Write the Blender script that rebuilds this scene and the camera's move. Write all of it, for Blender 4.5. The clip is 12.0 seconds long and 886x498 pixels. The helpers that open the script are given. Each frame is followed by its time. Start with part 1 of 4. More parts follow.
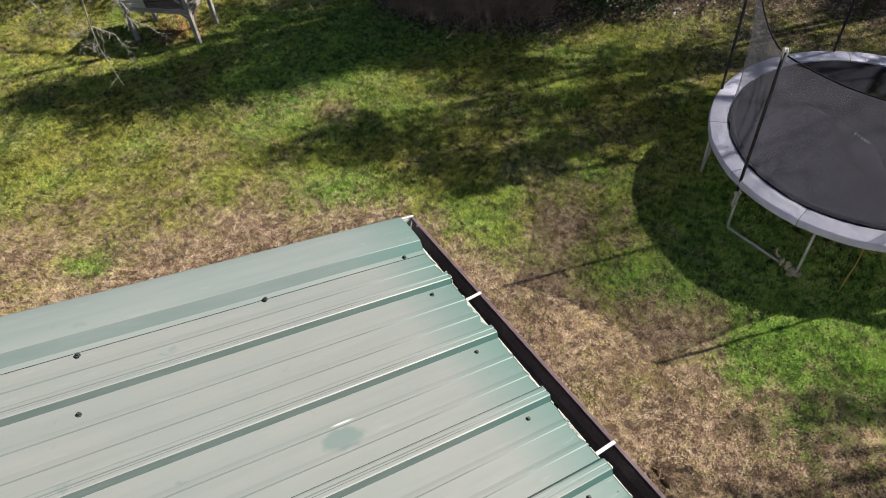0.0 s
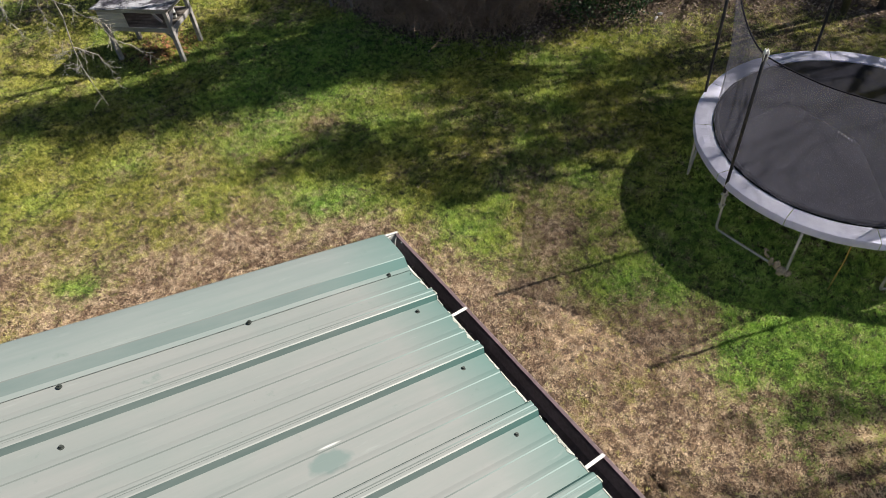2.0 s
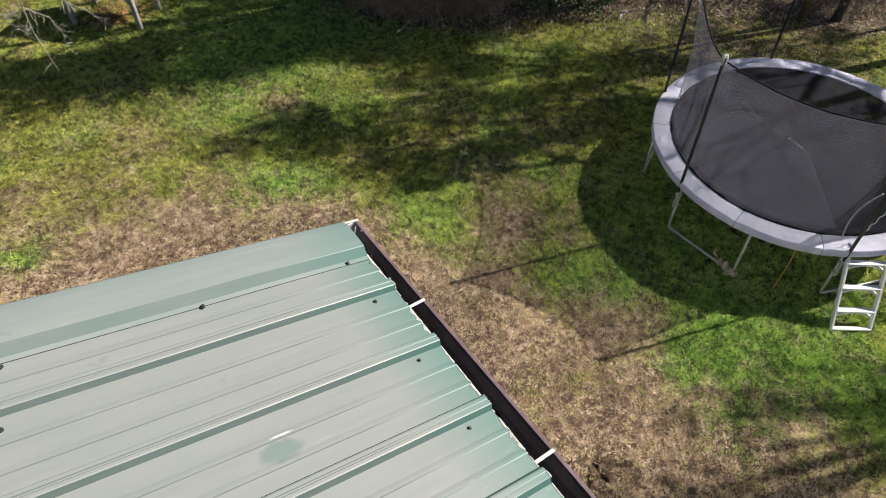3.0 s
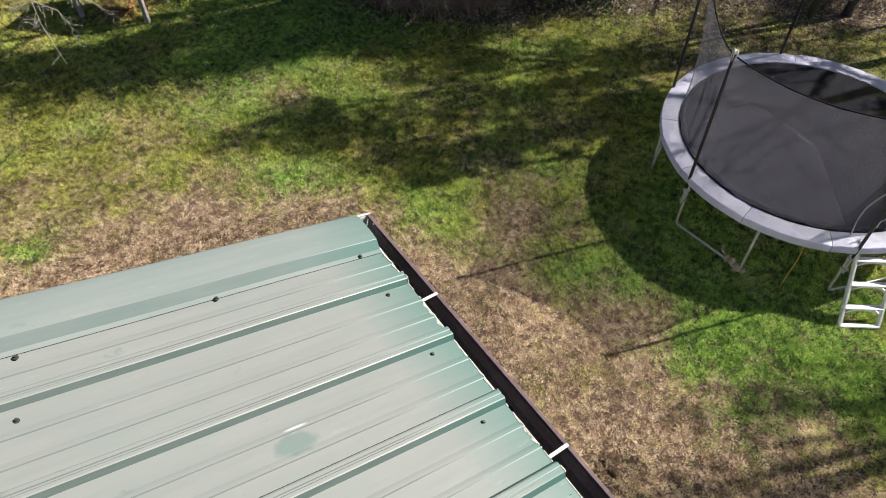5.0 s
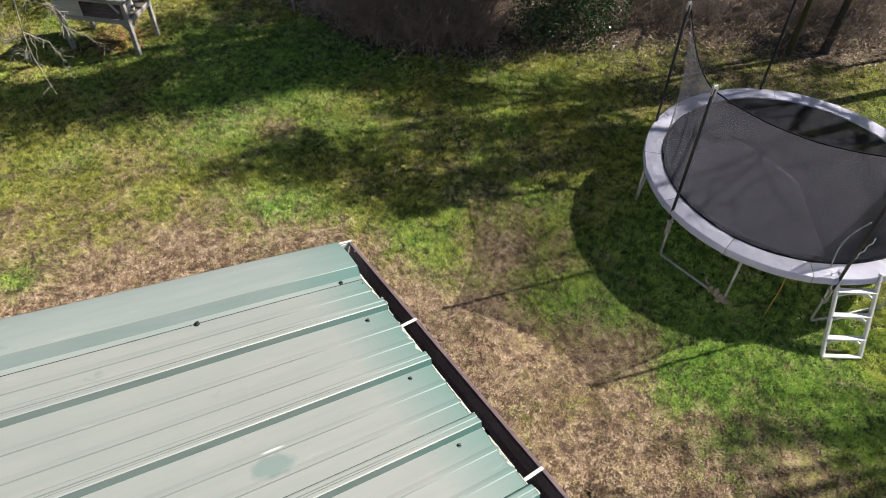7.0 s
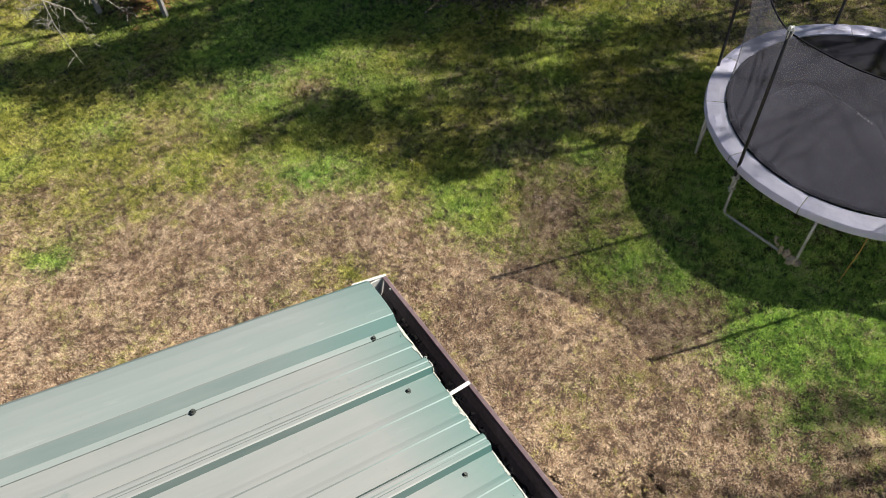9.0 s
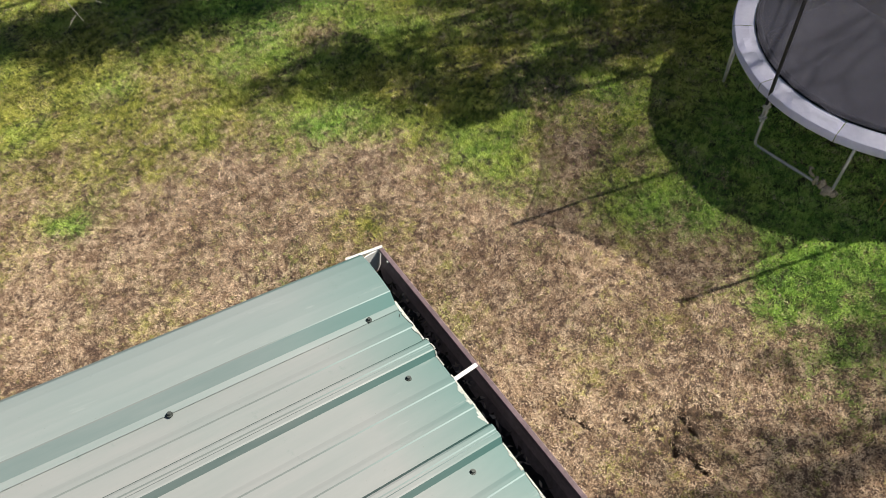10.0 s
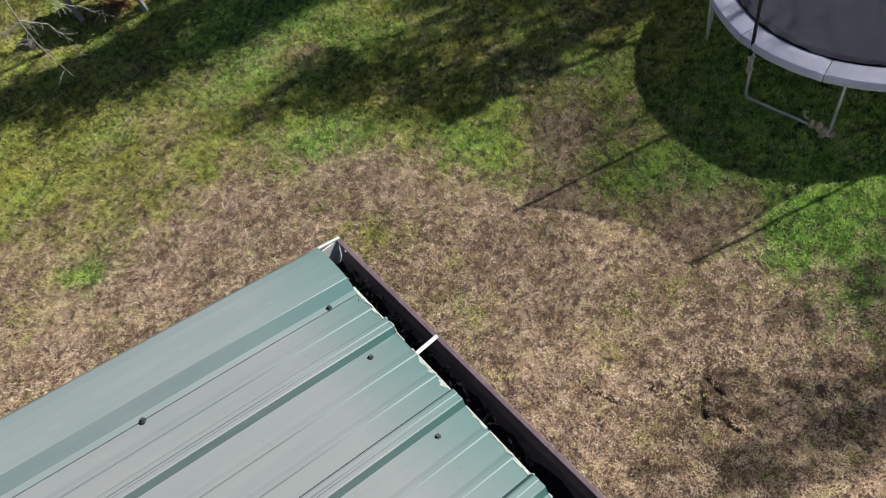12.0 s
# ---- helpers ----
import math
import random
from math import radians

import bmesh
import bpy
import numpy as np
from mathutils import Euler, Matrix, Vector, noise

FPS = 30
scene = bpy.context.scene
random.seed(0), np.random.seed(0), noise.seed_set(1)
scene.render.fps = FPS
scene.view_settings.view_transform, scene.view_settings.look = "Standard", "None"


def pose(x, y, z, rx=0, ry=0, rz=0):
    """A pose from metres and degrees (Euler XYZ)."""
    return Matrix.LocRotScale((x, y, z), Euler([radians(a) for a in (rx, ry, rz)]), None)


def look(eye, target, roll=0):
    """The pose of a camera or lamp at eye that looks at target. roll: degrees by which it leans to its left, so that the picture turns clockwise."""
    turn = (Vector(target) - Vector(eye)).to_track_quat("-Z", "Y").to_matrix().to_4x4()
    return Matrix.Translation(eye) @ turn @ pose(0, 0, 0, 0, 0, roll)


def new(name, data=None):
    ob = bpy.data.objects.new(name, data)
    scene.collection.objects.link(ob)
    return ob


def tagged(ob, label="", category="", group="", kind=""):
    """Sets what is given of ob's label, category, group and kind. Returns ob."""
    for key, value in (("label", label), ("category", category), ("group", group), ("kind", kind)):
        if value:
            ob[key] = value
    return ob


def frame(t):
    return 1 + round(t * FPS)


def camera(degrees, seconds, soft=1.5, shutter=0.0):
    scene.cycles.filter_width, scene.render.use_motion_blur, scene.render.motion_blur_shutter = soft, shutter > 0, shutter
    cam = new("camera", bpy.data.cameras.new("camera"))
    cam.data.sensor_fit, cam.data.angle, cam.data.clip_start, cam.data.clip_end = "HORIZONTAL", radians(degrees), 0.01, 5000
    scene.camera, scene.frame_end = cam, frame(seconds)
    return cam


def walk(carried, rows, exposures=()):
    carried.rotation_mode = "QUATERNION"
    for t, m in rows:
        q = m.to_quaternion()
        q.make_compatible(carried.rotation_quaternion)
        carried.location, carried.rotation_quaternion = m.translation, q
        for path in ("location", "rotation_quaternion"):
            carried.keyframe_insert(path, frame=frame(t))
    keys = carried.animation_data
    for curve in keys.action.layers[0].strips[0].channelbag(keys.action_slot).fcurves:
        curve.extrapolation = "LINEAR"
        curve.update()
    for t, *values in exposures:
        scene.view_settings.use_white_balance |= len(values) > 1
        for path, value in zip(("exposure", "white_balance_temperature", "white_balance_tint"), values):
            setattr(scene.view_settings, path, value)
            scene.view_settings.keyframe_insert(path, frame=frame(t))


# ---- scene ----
cam = camera(65.1, 12.0, soft=0.5)
# seconds, eye x y z, heading, tilt, lean
PATH = [
    (0.0, -0.849, -1.924, 8.068, -26.88, -48.25, -5.74),
    (0.5, -0.802, -1.939, 8.073, -28.00, -46.31, -8.15),
    (1.0, -0.809, -1.923, 8.065, -28.57, -48.31, -5.77),
    (1.5, -0.819, -1.931, 8.089, -27.02, -46.27, -7.85),
    (2.0, -0.807, -1.920, 8.081, -27.92, -47.63, -6.79),
    (2.5, -0.818, -1.911, 8.085, -29.10, -48.15, -5.13),
    (3.0, -0.809, -1.895, 8.093, -33.25, -49.03, -0.33),
    (3.2, -0.805, -1.887, 8.101, -34.72, -48.73, 0.90),
    (4.8, -0.850, -1.884, 8.096, -33.49, -48.61, 0.58),
    (5.0, -0.835, -1.876, 8.082, -32.66, -49.42, -0.48),
    (5.5, -0.834, -1.896, 8.102, -35.09, -49.02, 1.49),
    (6.0, -0.830, -1.926, 8.100, -35.36, -48.13, -0.44),
    (6.5, -0.830, -1.926, 8.110, -33.94, -46.96, -0.23),
    (7.0, -0.831, -1.942, 8.114, -33.99, -46.82, 0.67),
    (7.2, -0.839, -1.962, 8.118, -33.34, -46.92, 0.01),
    (8.8, -0.575, -1.515, 7.943, -30.68, -47.92, -2.23),
    (9.0, -0.514, -1.391, 7.889, -28.39, -51.18, -5.23),
    (9.5, -0.414, -1.246, 7.771, -22.87, -55.65, -8.01),
    (10.0, -0.345, -1.253, 7.743, -23.75, -55.59, -11.57),
    (10.5, -0.317, -1.279, 7.727, -22.07, -56.20, -13.23),
    (11.0, -0.235, -1.310, 7.688, -17.00, -55.80, -19.00),
    (11.5, -0.175, -1.351, 7.659, -14.02, -56.56, -24.39),
    (12.0, -0.229, -1.452, 7.710, -20.79, -54.87, -22.11),
]
walk(cam, [(t, pose(x, y, z, 90 + tilt, 0, turn) @ pose(0, 0, 0, 0, 0, lean)) for t, x, y, z, turn, tilt, lean in PATH],
     exposures=[(0.0, 0.65, 6500, 10), (1.0, 0.69, 6500, 10), (3.0, 0.71, 6500, 10), (5.0, 0.81, 6500, 10), (7.0, 0.83, 6500, 10), (9.0, 0.79, 6500, 10),
                (10.0, 0.75, 6500, 10), (11.0, 0.69, 6180, 10), (11.5, 0.54, 6080, 10), (12.0, 0.43, 5980, 10)])

# ---- light ----
SUN = Vector((1.078, -0.3075, 1.0)).normalized()
world = bpy.data.worlds.new("sky")
scene.world = world
world.use_nodes = True
sky = world.node_tree.nodes.new("ShaderNodeTexSky")
sky.sky_type, sky.sun_disc = "NISHITA", False
sky.sun_elevation, sky.sun_rotation = math.asin(SUN.z), math.atan2(SUN.x, SUN.y)
backing = world.node_tree.nodes["Background"]
backing.inputs["Strength"].default_value = 0.038
world.node_tree.links.new(sky.outputs["Color"], backing.inputs["Color"])
sun_data = bpy.data.lights.new("sun", "SUN")
sun_data.energy, sun_data.angle, sun_data.color = 5.0, radians(0.55), (1.0, 0.93, 0.82)
sun = new("sun", sun_data)
sun.matrix_world = look(SUN * 40, (0, 0, 0))


# ---- materials ----
def material(name, rough=0.6, metal=0.0):
    m = bpy.data.materials.new(name)
    m.use_nodes = True
    b = m.node_tree.nodes["Principled BSDF"]
    b.inputs["Roughness"].default_value, b.inputs["Metallic"].default_value = rough, metal
    return m, m.node_tree, b


def node(tree, kind, **inputs):
    n = tree.nodes.new(kind)
    for key, value in inputs.items():
        n.inputs[key.replace("_", " ")].default_value = value
    return n


def ramp(tree, source, stops):
    r = tree.nodes.new("ShaderNodeValToRGB")
    while len(r.color_ramp.elements) < len(stops):
        r.color_ramp.elements.new(0.5)
    for e, (p, c) in zip(r.color_ramp.elements, stops):
        e.position, e.color = p, (*c, 1)
    tree.links.new(source, r.inputs["Fac"])
    return r.outputs["Color"]


def mixed(tree, fac, a, b, mode="MIX"):
    n = tree.nodes.new("ShaderNodeMix")
    n.data_type, n.blend_type = "RGBA", mode
    for key, v in ((0, fac), (6, a), (7, b)):
        if isinstance(v, (int, float)):
            n.inputs[key].default_value = v
        elif isinstance(v, tuple):
            n.inputs[key].default_value = (*v, 1)
        else:
            tree.links.new(v, n.inputs[key])
    return n.outputs[2]


def coords(tree, kind="Object"):
    return tree.nodes.new("ShaderNodeTexCoord").outputs[kind]


def noisy(tree, scale, detail=4, rough=0.6, at=None, stretch=None):
    at = at or coords(tree)
    if stretch:
        s = tree.nodes.new("ShaderNodeMapping")
        s.inputs["Scale"].default_value = stretch
        tree.links.new(at, s.inputs["Vector"])
        at = s.outputs["Vector"]
    n = node(tree, "ShaderNodeTexNoise", Scale=scale, Detail=detail, Roughness=rough)
    tree.links.new(at, n.inputs["Vector"])
    return n.outputs["Fac"]


def bumped(tree, b, height, strength=0.3, distance=0.01):
    n = node(tree, "ShaderNodeBump", Strength=strength, Distance=distance)
    tree.links.new(height, n.inputs["Height"])
    tree.links.new(n.outputs["Normal"], b.inputs["Normal"])


def plain(name, colour, rough=0.6, metal=0.0, vary=0.25, scale=14.0, bump=0.2, stretch=None, distance=0.004, gloss=0.5):
    """A surface of one colour with broad stains, fine grain and relief."""
    m, tree, b = material(name, rough, metal)
    b.inputs["Specular IOR Level"].default_value = gloss
    dark = tuple(c * (1 - vary) for c in colour)
    light = tuple(min(1, c * (1 + vary)) for c in colour)
    big = ramp(tree, noisy(tree, scale * 0.25, 3, stretch=stretch), [(0.38, dark), (0.62, light)])
    fine = ramp(tree, noisy(tree, scale * 4, 5, stretch=stretch), [(0.38, dark), (0.62, light)])
    tree.links.new(mixed(tree, 0.5, big, fine), b.inputs["Base Color"])
    bumped(tree, b, noisy(tree, scale * 5, 5, stretch=stretch), bump, distance)
    return m


def attribute(tree, name):
    n = tree.nodes.new("ShaderNodeAttribute")
    n.attribute_name = name
    return n.outputs["Fac"]


def make_ground_material():
    m, tree, b = material("lawn_soil", 0.95)
    at = coords(tree)
    green = ramp(tree, noisy(tree, 45, 6, 0.7, at), [(0.36, (0.008, 0.012, 0.004)), (0.5, (0.028, 0.036, 0.010)), (0.64, (0.09, 0.105, 0.018))])
    tan = ramp(tree, noisy(tree, 50, 6, 0.75, at), [(0.36, (0.022, 0.013, 0.009)), (0.5, (0.070, 0.042, 0.030)), (0.64, (0.22, 0.14, 0.10))])
    leaf = ramp(tree, noisy(tree, 28, 6, 0.8, at), [(0.36, (0.022, 0.015, 0.01)), (0.5, (0.10, 0.068, 0.045)), (0.64, (0.30, 0.22, 0.155))])
    soil = ramp(tree, noisy(tree, 30, 6, 0.7, at), [(0.36, (0.02, 0.012, 0.007)), (0.64, (0.13, 0.08, 0.046))])
    c = mixed(tree, attribute(tree, "green"), tan, green)
    c = mixed(tree, attribute(tree, "litter"), c, leaf)
    c = mixed(tree, attribute(tree, "soil"), c, soil)
    tree.links.new(c, b.inputs["Base Color"])
    bumped(tree, b, noisy(tree, 90, 6, 0.75, at), 0.8, 0.02)
    return m


def make_blade_material():
    m, tree, b = material("grass_blades", 0.55)
    tone = attribute(tree, "tone")
    green = ramp(tree, tone, [(0.0, (0.075, 0.10, 0.012)), (0.5, (0.33, 0.365, 0.048)), (1.0, (0.70, 0.67, 0.165))])
    tan = ramp(tree, tone, [(0.0, (0.13, 0.075, 0.045)), (0.5, (0.49, 0.335, 0.215)), (1.0, (0.88, 0.715, 0.52))])
    deep = ramp(tree, tone, [(0.0, (0.05, 0.11, 0.018)), (0.5, (0.225, 0.43, 0.062)), (1.0, (0.53, 0.72, 0.15))])
    colour = mixed(tree, attribute(tree, "green"), tan, mixed(tree, attribute(tree, "lush_shaded"), green, deep))
    tree.links.new(colour, b.inputs["Base Color"])
    # thin blades let some sun through
    thin = tree.nodes.new("ShaderNodeBsdfTranslucent")
    tree.links.new(colour, thin.inputs["Color"])
    mix = tree.nodes.new("ShaderNodeMixShader")
    mix.inputs["Fac"].default_value = 0.28
    tree.links.new(b.outputs[0], mix.inputs[1])
    tree.links.new(thin.outputs[0], mix.inputs[2])
    tree.links.new(mix.outputs[0], tree.nodes["Material Output"].inputs["Surface"])
    return m


def make_roof_material(name, low, high, eave_tone, reach):
    m, tree, b = material(name, 0.42)
    at = coords(tree)
    split = tree.nodes.new("ShaderNodeSeparateXYZ")
    tree.links.new(at, split.inputs["Vector"])
    streak = noisy(tree, 5, 5, 0.65, at, (0.25, 3.0, 3.0))
    cloud = noisy(tree, 2.2, 4, 0.6, at)
    chalk = ramp(tree, streak, [(0.35, low), (0.65, high)])
    # the paint is less bleached beside the eave
    span = node(tree, "ShaderNodeMapRange", From_Min=-0.11, From_Max=reach, To_Min=0.8, To_Max=0.0)
    tree.links.new(split.outputs["X"], span.inputs["Value"])
    add = tree.nodes.new("ShaderNodeMath")
    add.operation = "MULTIPLY_ADD"
    tree.links.new(cloud, add.inputs[0])
    add.inputs[1].default_value = 0.5
    tree.links.new(span.outputs["Result"], add.inputs[2])
    sub = tree.nodes.new("ShaderNodeMath")
    sub.operation, sub.use_clamp = "SUBTRACT", True
    tree.links.new(add.outputs[0], sub.inputs[0])
    sub.inputs[1].default_value = 0.22
    c = mixed(tree, sub.outputs[0], chalk, eave_tone)
    # one worn oval stain and a few rubbed marks
    off = tree.nodes.new("ShaderNodeMapping")
    off.inputs["Location"].default_value = (-0.585 / 0.075, -0.885 / 0.042, 0)
    off.inputs["Scale"].default_value = (1 / 0.075, 1 / 0.042, 0)
    tree.links.new(at, off.inputs["Vector"])
    size = tree.nodes.new("ShaderNodeVectorMath")
    size.operation = "LENGTH"
    tree.links.new(off.outputs["Vector"], size.inputs[0])
    wob = tree.nodes.new("ShaderNodeMath")
    wob.operation = "MULTIPLY_ADD"
    tree.links.new(noisy(tree, 25, 3, 0.5, at), wob.inputs[0])
    wob.inputs[1].default_value = 0.9
    tree.links.new(size.outputs["Value"], wob.inputs[2])
    spot_fac = node(tree, "ShaderNodeMapRange", From_Min=1.15, From_Max=1.5, To_Min=0.55, To_Max=0.0)
    tree.links.new(wob.outputs[0], spot_fac.inputs["Value"])
    c = mixed(tree, spot_fac.outputs["Result"], c, (0.085, 0.155, 0.147))
    marks = ramp(tree, noisy(tree, 9, 6, 0.7, at), [(0.63, (0, 0, 0)), (0.72, (0.5, 0.5, 0.5))])
    c = mixed(tree, marks, c, (0.115, 0.165, 0.152))
    # a bright scratch along the stain's upper side, where the coating is scraped through
    cut = tree.nodes.new("ShaderNodeMapping")
    cut.inputs["Location"].default_value = (-0.56 / 0.04, -0.833 / 0.0045, 0)
    cut.inputs["Scale"].default_value = (1 / 0.04, 1 / 0.0045, 0)
    tree.links.new(at, cut.inputs["Vector"])
    far = tree.nodes.new("ShaderNodeVectorMath")
    far.operation = "LENGTH"
    tree.links.new(cut.outputs["Vector"], far.inputs[0])
    bare = node(tree, "ShaderNodeMapRange", From_Min=0.5, From_Max=1.1, To_Min=0.9, To_Max=0.0)
    tree.links.new(far.outputs["Value"], bare.inputs["Value"])
    c = mixed(tree, bare.outputs["Result"], c, (0.55, 0.57, 0.56))
    # pale rubbed streaks, long up the slope
    rubs = ramp(tree, noisy(tree, 16, 4, 0.6, at, (0.35, 2.2, 1)), [(0.63, (0, 0, 0)), (0.72, (0.3, 0.3, 0.3))])
    c = mixed(tree, rubs, c, (0.30, 0.33, 0.32))
    specks = ramp(tree, noisy(tree, 140, 2, 0.5, at), [(0.74, (0, 0, 0)), (0.80, (0.5, 0.5, 0.5))])
    c = mixed(tree, specks, c, (0.085, 0.093, 0.08))
    tree.links.new(c, b.inputs["Base Color"])
    rough = node(tree, "ShaderNodeMapRange", To_Min=0.36, To_Max=0.58)
    tree.links.new(cloud, rough.inputs["Value"])
    tree.links.new(rough.outputs["Result"], b.inputs["Roughness"])
    bumped(tree, b, noisy(tree, 3.5, 4, 0.55, at, (0.6, 2, 1)), 0.12, 0.02)
    return m


def make_rib_material(name, low, high, eave_tone):
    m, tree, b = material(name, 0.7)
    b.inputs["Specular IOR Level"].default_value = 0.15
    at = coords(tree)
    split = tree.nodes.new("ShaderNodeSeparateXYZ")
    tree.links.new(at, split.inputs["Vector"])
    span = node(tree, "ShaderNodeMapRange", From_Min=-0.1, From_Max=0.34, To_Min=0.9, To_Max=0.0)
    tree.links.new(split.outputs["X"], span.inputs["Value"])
    upslope_tone = ramp(tree, noisy(tree, 12, 5, 0.65, at, (0.3, 2, 2)), [(0.3, low), (0.7, high)])
    tree.links.new(mixed(tree, span.outputs["Result"], upslope_tone, eave_tone), b.inputs["Base Color"])
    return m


def make_net_material(name, low, high, cover, gloss=0.3):
    """Fine woven mesh: thin dark strands with open holes, too fine to build."""
    m, tree, b = material(name, 0.75)
    b.inputs["Specular IOR Level"].default_value = gloss
    tree.links.new(ramp(tree, noisy(tree, 6, 4), [(0.4, low), (0.6, high)]), b.inputs["Base Color"])
    clear = tree.nodes.new("ShaderNodeBsdfTransparent")
    mix = tree.nodes.new("ShaderNodeMixShader")
    mix.inputs["Fac"].default_value = cover
    tree.links.new(clear.outputs[0], mix.inputs[1])
    thin = node(tree, "ShaderNodeBsdfTranslucent", Color=(*high, 1))
    both = tree.nodes.new("ShaderNodeMixShader")
    both.inputs["Fac"].default_value = 0.45
    tree.links.new(b.outputs[0], both.inputs[1])
    tree.links.new(thin.outputs[0], both.inputs[2])
    tree.links.new(both.outputs[0], mix.inputs[2])
    tree.links.new(mix.outputs[0], tree.nodes["Material Output"].inputs["Surface"])
    return m


def make_leaf_material(name, dark, mid, light, rough):
    m, tree, b = material(name, rough)
    rnd = tree.nodes.new("ShaderNodeNewGeometry").outputs["Random Per Island"]
    tree.links.new(ramp(tree, rnd, [(0.0, dark), (0.5, mid), (1.0, light)]), b.inputs["Base Color"])
    return m


GROUND = make_ground_material()
BLADES = make_blade_material()
ROOF = make_roof_material("faded_green_paint", (0.206, 0.227, 0.222), (0.236, 0.247, 0.243), (0.078, 0.172, 0.158), 0.16)
TRIM = make_roof_material("faded_trim_paint", (0.178, 0.216, 0.212), (0.208, 0.238, 0.234), (0.105, 0.185, 0.174), 0.20)
# steep faces of ribs and trim take darker greens than the flat sheet
RIB_SIDE = make_rib_material("darker_green_paint", (0.086, 0.122, 0.118), (0.124, 0.156, 0.152), (0.055, 0.135, 0.124))
RIB_TRIM = make_rib_material("slightly_darker_green_paint", (0.118, 0.160, 0.158), (0.148, 0.184, 0.182), (0.075, 0.160, 0.150))
# the glint along rib creases near the eave is painted as a paler tone
RIB_EDGE = make_rib_material("rib_edge_glint", (0.128, 0.152, 0.148), (0.158, 0.178, 0.174), (0.30, 0.40, 0.39))
NET = make_net_material("net_mesh", (0.076, 0.077, 0.102), (0.108, 0.109, 0.140), 0.50)
MAT = make_net_material("black_woven_mat", (0.020, 0.021, 0.032), (0.027, 0.028, 0.042), 0.96, 0.06)
SLACK = make_net_material("slack_net_fabric", (0.042, 0.042, 0.062), (0.058, 0.058, 0.081), 0.62, 0.15)
GUTTER = plain("dark_bronze_paint", (0.155, 0.140, 0.155), 0.42, 0.0, 0.35, 20, 0.15)
GUTTER_SLUDGE = plain("wet_leaf_sludge", (0.020, 0.018, 0.017), 0.6, 0.0, 0.5, 40, 0.8, distance=0.02)
WHITE_METAL = plain("white_painted_aluminium", (0.72, 0.72, 0.70), 0.4, 0.0, 0.1, 20, 0.1)
SEALANT = plain("chipped_white_edge", (0.40, 0.42, 0.38), 0.8, 0.0, 0.45, 40, 0.4)
SCREW = plain("rusty_screw", (0.07, 0.08, 0.075), 0.5, 0.5, 0.4, 60, 0.2)
SIDING = plain("white_siding", (0.6, 0.6, 0.57), 0.6, 0.0, 0.1, 6, 0.1)
PAD = plain("faded_lavender_vinyl", (0.78, 0.78, 0.97), 0.38, 0.0, 0.07, 2, 0.25, distance=0.02)
FOAM = plain("black_foam_sleeve", (0.022, 0.021, 0.025), 0.55, 0.0, 0.3, 20, 0.3)
HEM = plain("black_net_hem", (0.018, 0.018, 0.024), 0.95, 0.0, 0.3, 20, 0.3, gloss=0.05)
STEEL = plain("galvanised_steel", (0.47, 0.46, 0.43), 0.42, 0.35, 0.3, 18, 0.15)
ROPE_MAT = plain("yellow_strap", (0.42, 0.26, 0.06), 0.8, 0.0, 0.3, 40, 0.4)
RAG = plain("brown_rag", (0.40, 0.33, 0.23), 0.9, 0.0, 0.4, 30, 0.6)
MARK = plain("faded_print", (0.42, 0.42, 0.44), 0.8, 0.0, 0.2, 30, 0.1)
WHITE_CLOTH = plain("white_cloth", (0.74, 0.74, 0.74), 0.8, 0.0, 0.15, 30, 0.5)
LADDER_MAT = plain("white_enamel", (0.74, 0.74, 0.76), 0.4, 0.0, 0.08, 10, 0.1)
# the shade inside the hutch is put into these two board colours
INNER_WOOD = plain("shaded_inner_board", (0.03, 0.026, 0.022), 0.9, 0.0, 0.35, 8, 0.5, (1, 1, 6))
DIM_WOOD = plain("shaded_floor_board", (0.11, 0.095, 0.08), 0.9, 0.0, 0.35, 8, 0.5, (1, 1, 6))
OLD_WOOD = plain("weathered_grey_wood", (0.33, 0.31, 0.305), 0.85, 0.0, 0.35, 8, 0.6, (1, 1, 6))
PALE_WOOD = plain("bleached_board", (0.50, 0.48, 0.49), 0.8, 0.0, 0.25, 8, 0.5, (1, 1, 5))
TIN, tin_tree, tin_bsdf = material("stained_roof_sheet", 0.4)
tin_tree.links.new(mixed(tin_tree, ramp(tin_tree, noisy(tin_tree, 2.6, 6, 0.65), [(0.45, (0, 0, 0)), (0.56, (1, 1, 1))]), (0.74, 0.74, 0.80), ramp(tin_tree, noisy(tin_tree, 14, 4), [(0.4, (0.03, 0.028, 0.035)), (0.6, (0.16, 0.15, 0.19))])), tin_bsdf.inputs["Base Color"])
BARK = plain("grey_bark", (0.16, 0.135, 0.11), 0.9, 0.0, 0.4, 12, 0.9, (1, 1, 0.3), 0.02)
MOSSY = plain("mossy_bark", (0.075, 0.068, 0.03), 0.9, 0.0, 0.45, 10, 0.9, (1, 1, 0.4), 0.02)
# bark colour darkened for the shade this trunk stands in
DARK_BARK = plain("dark_shaded_bark", (0.055, 0.048, 0.042), 0.9, 0.0, 0.4, 12, 0.9, (1, 1, 0.3), 0.02)
TWIG = plain("pale_lichen_twig", (0.38, 0.355, 0.32), 0.85, 0.0, 0.3, 20, 0.4)
BRUSH = plain("dry_brown_stems", (0.31, 0.225, 0.175), 0.9, 0.0, 0.45, 10, 0.4)
HOLLY = make_leaf_material("glossy_evergreen_leaf", (0.018, 0.045, 0.014), (0.04, 0.085, 0.028), (0.09, 0.145, 0.065), 0.26)
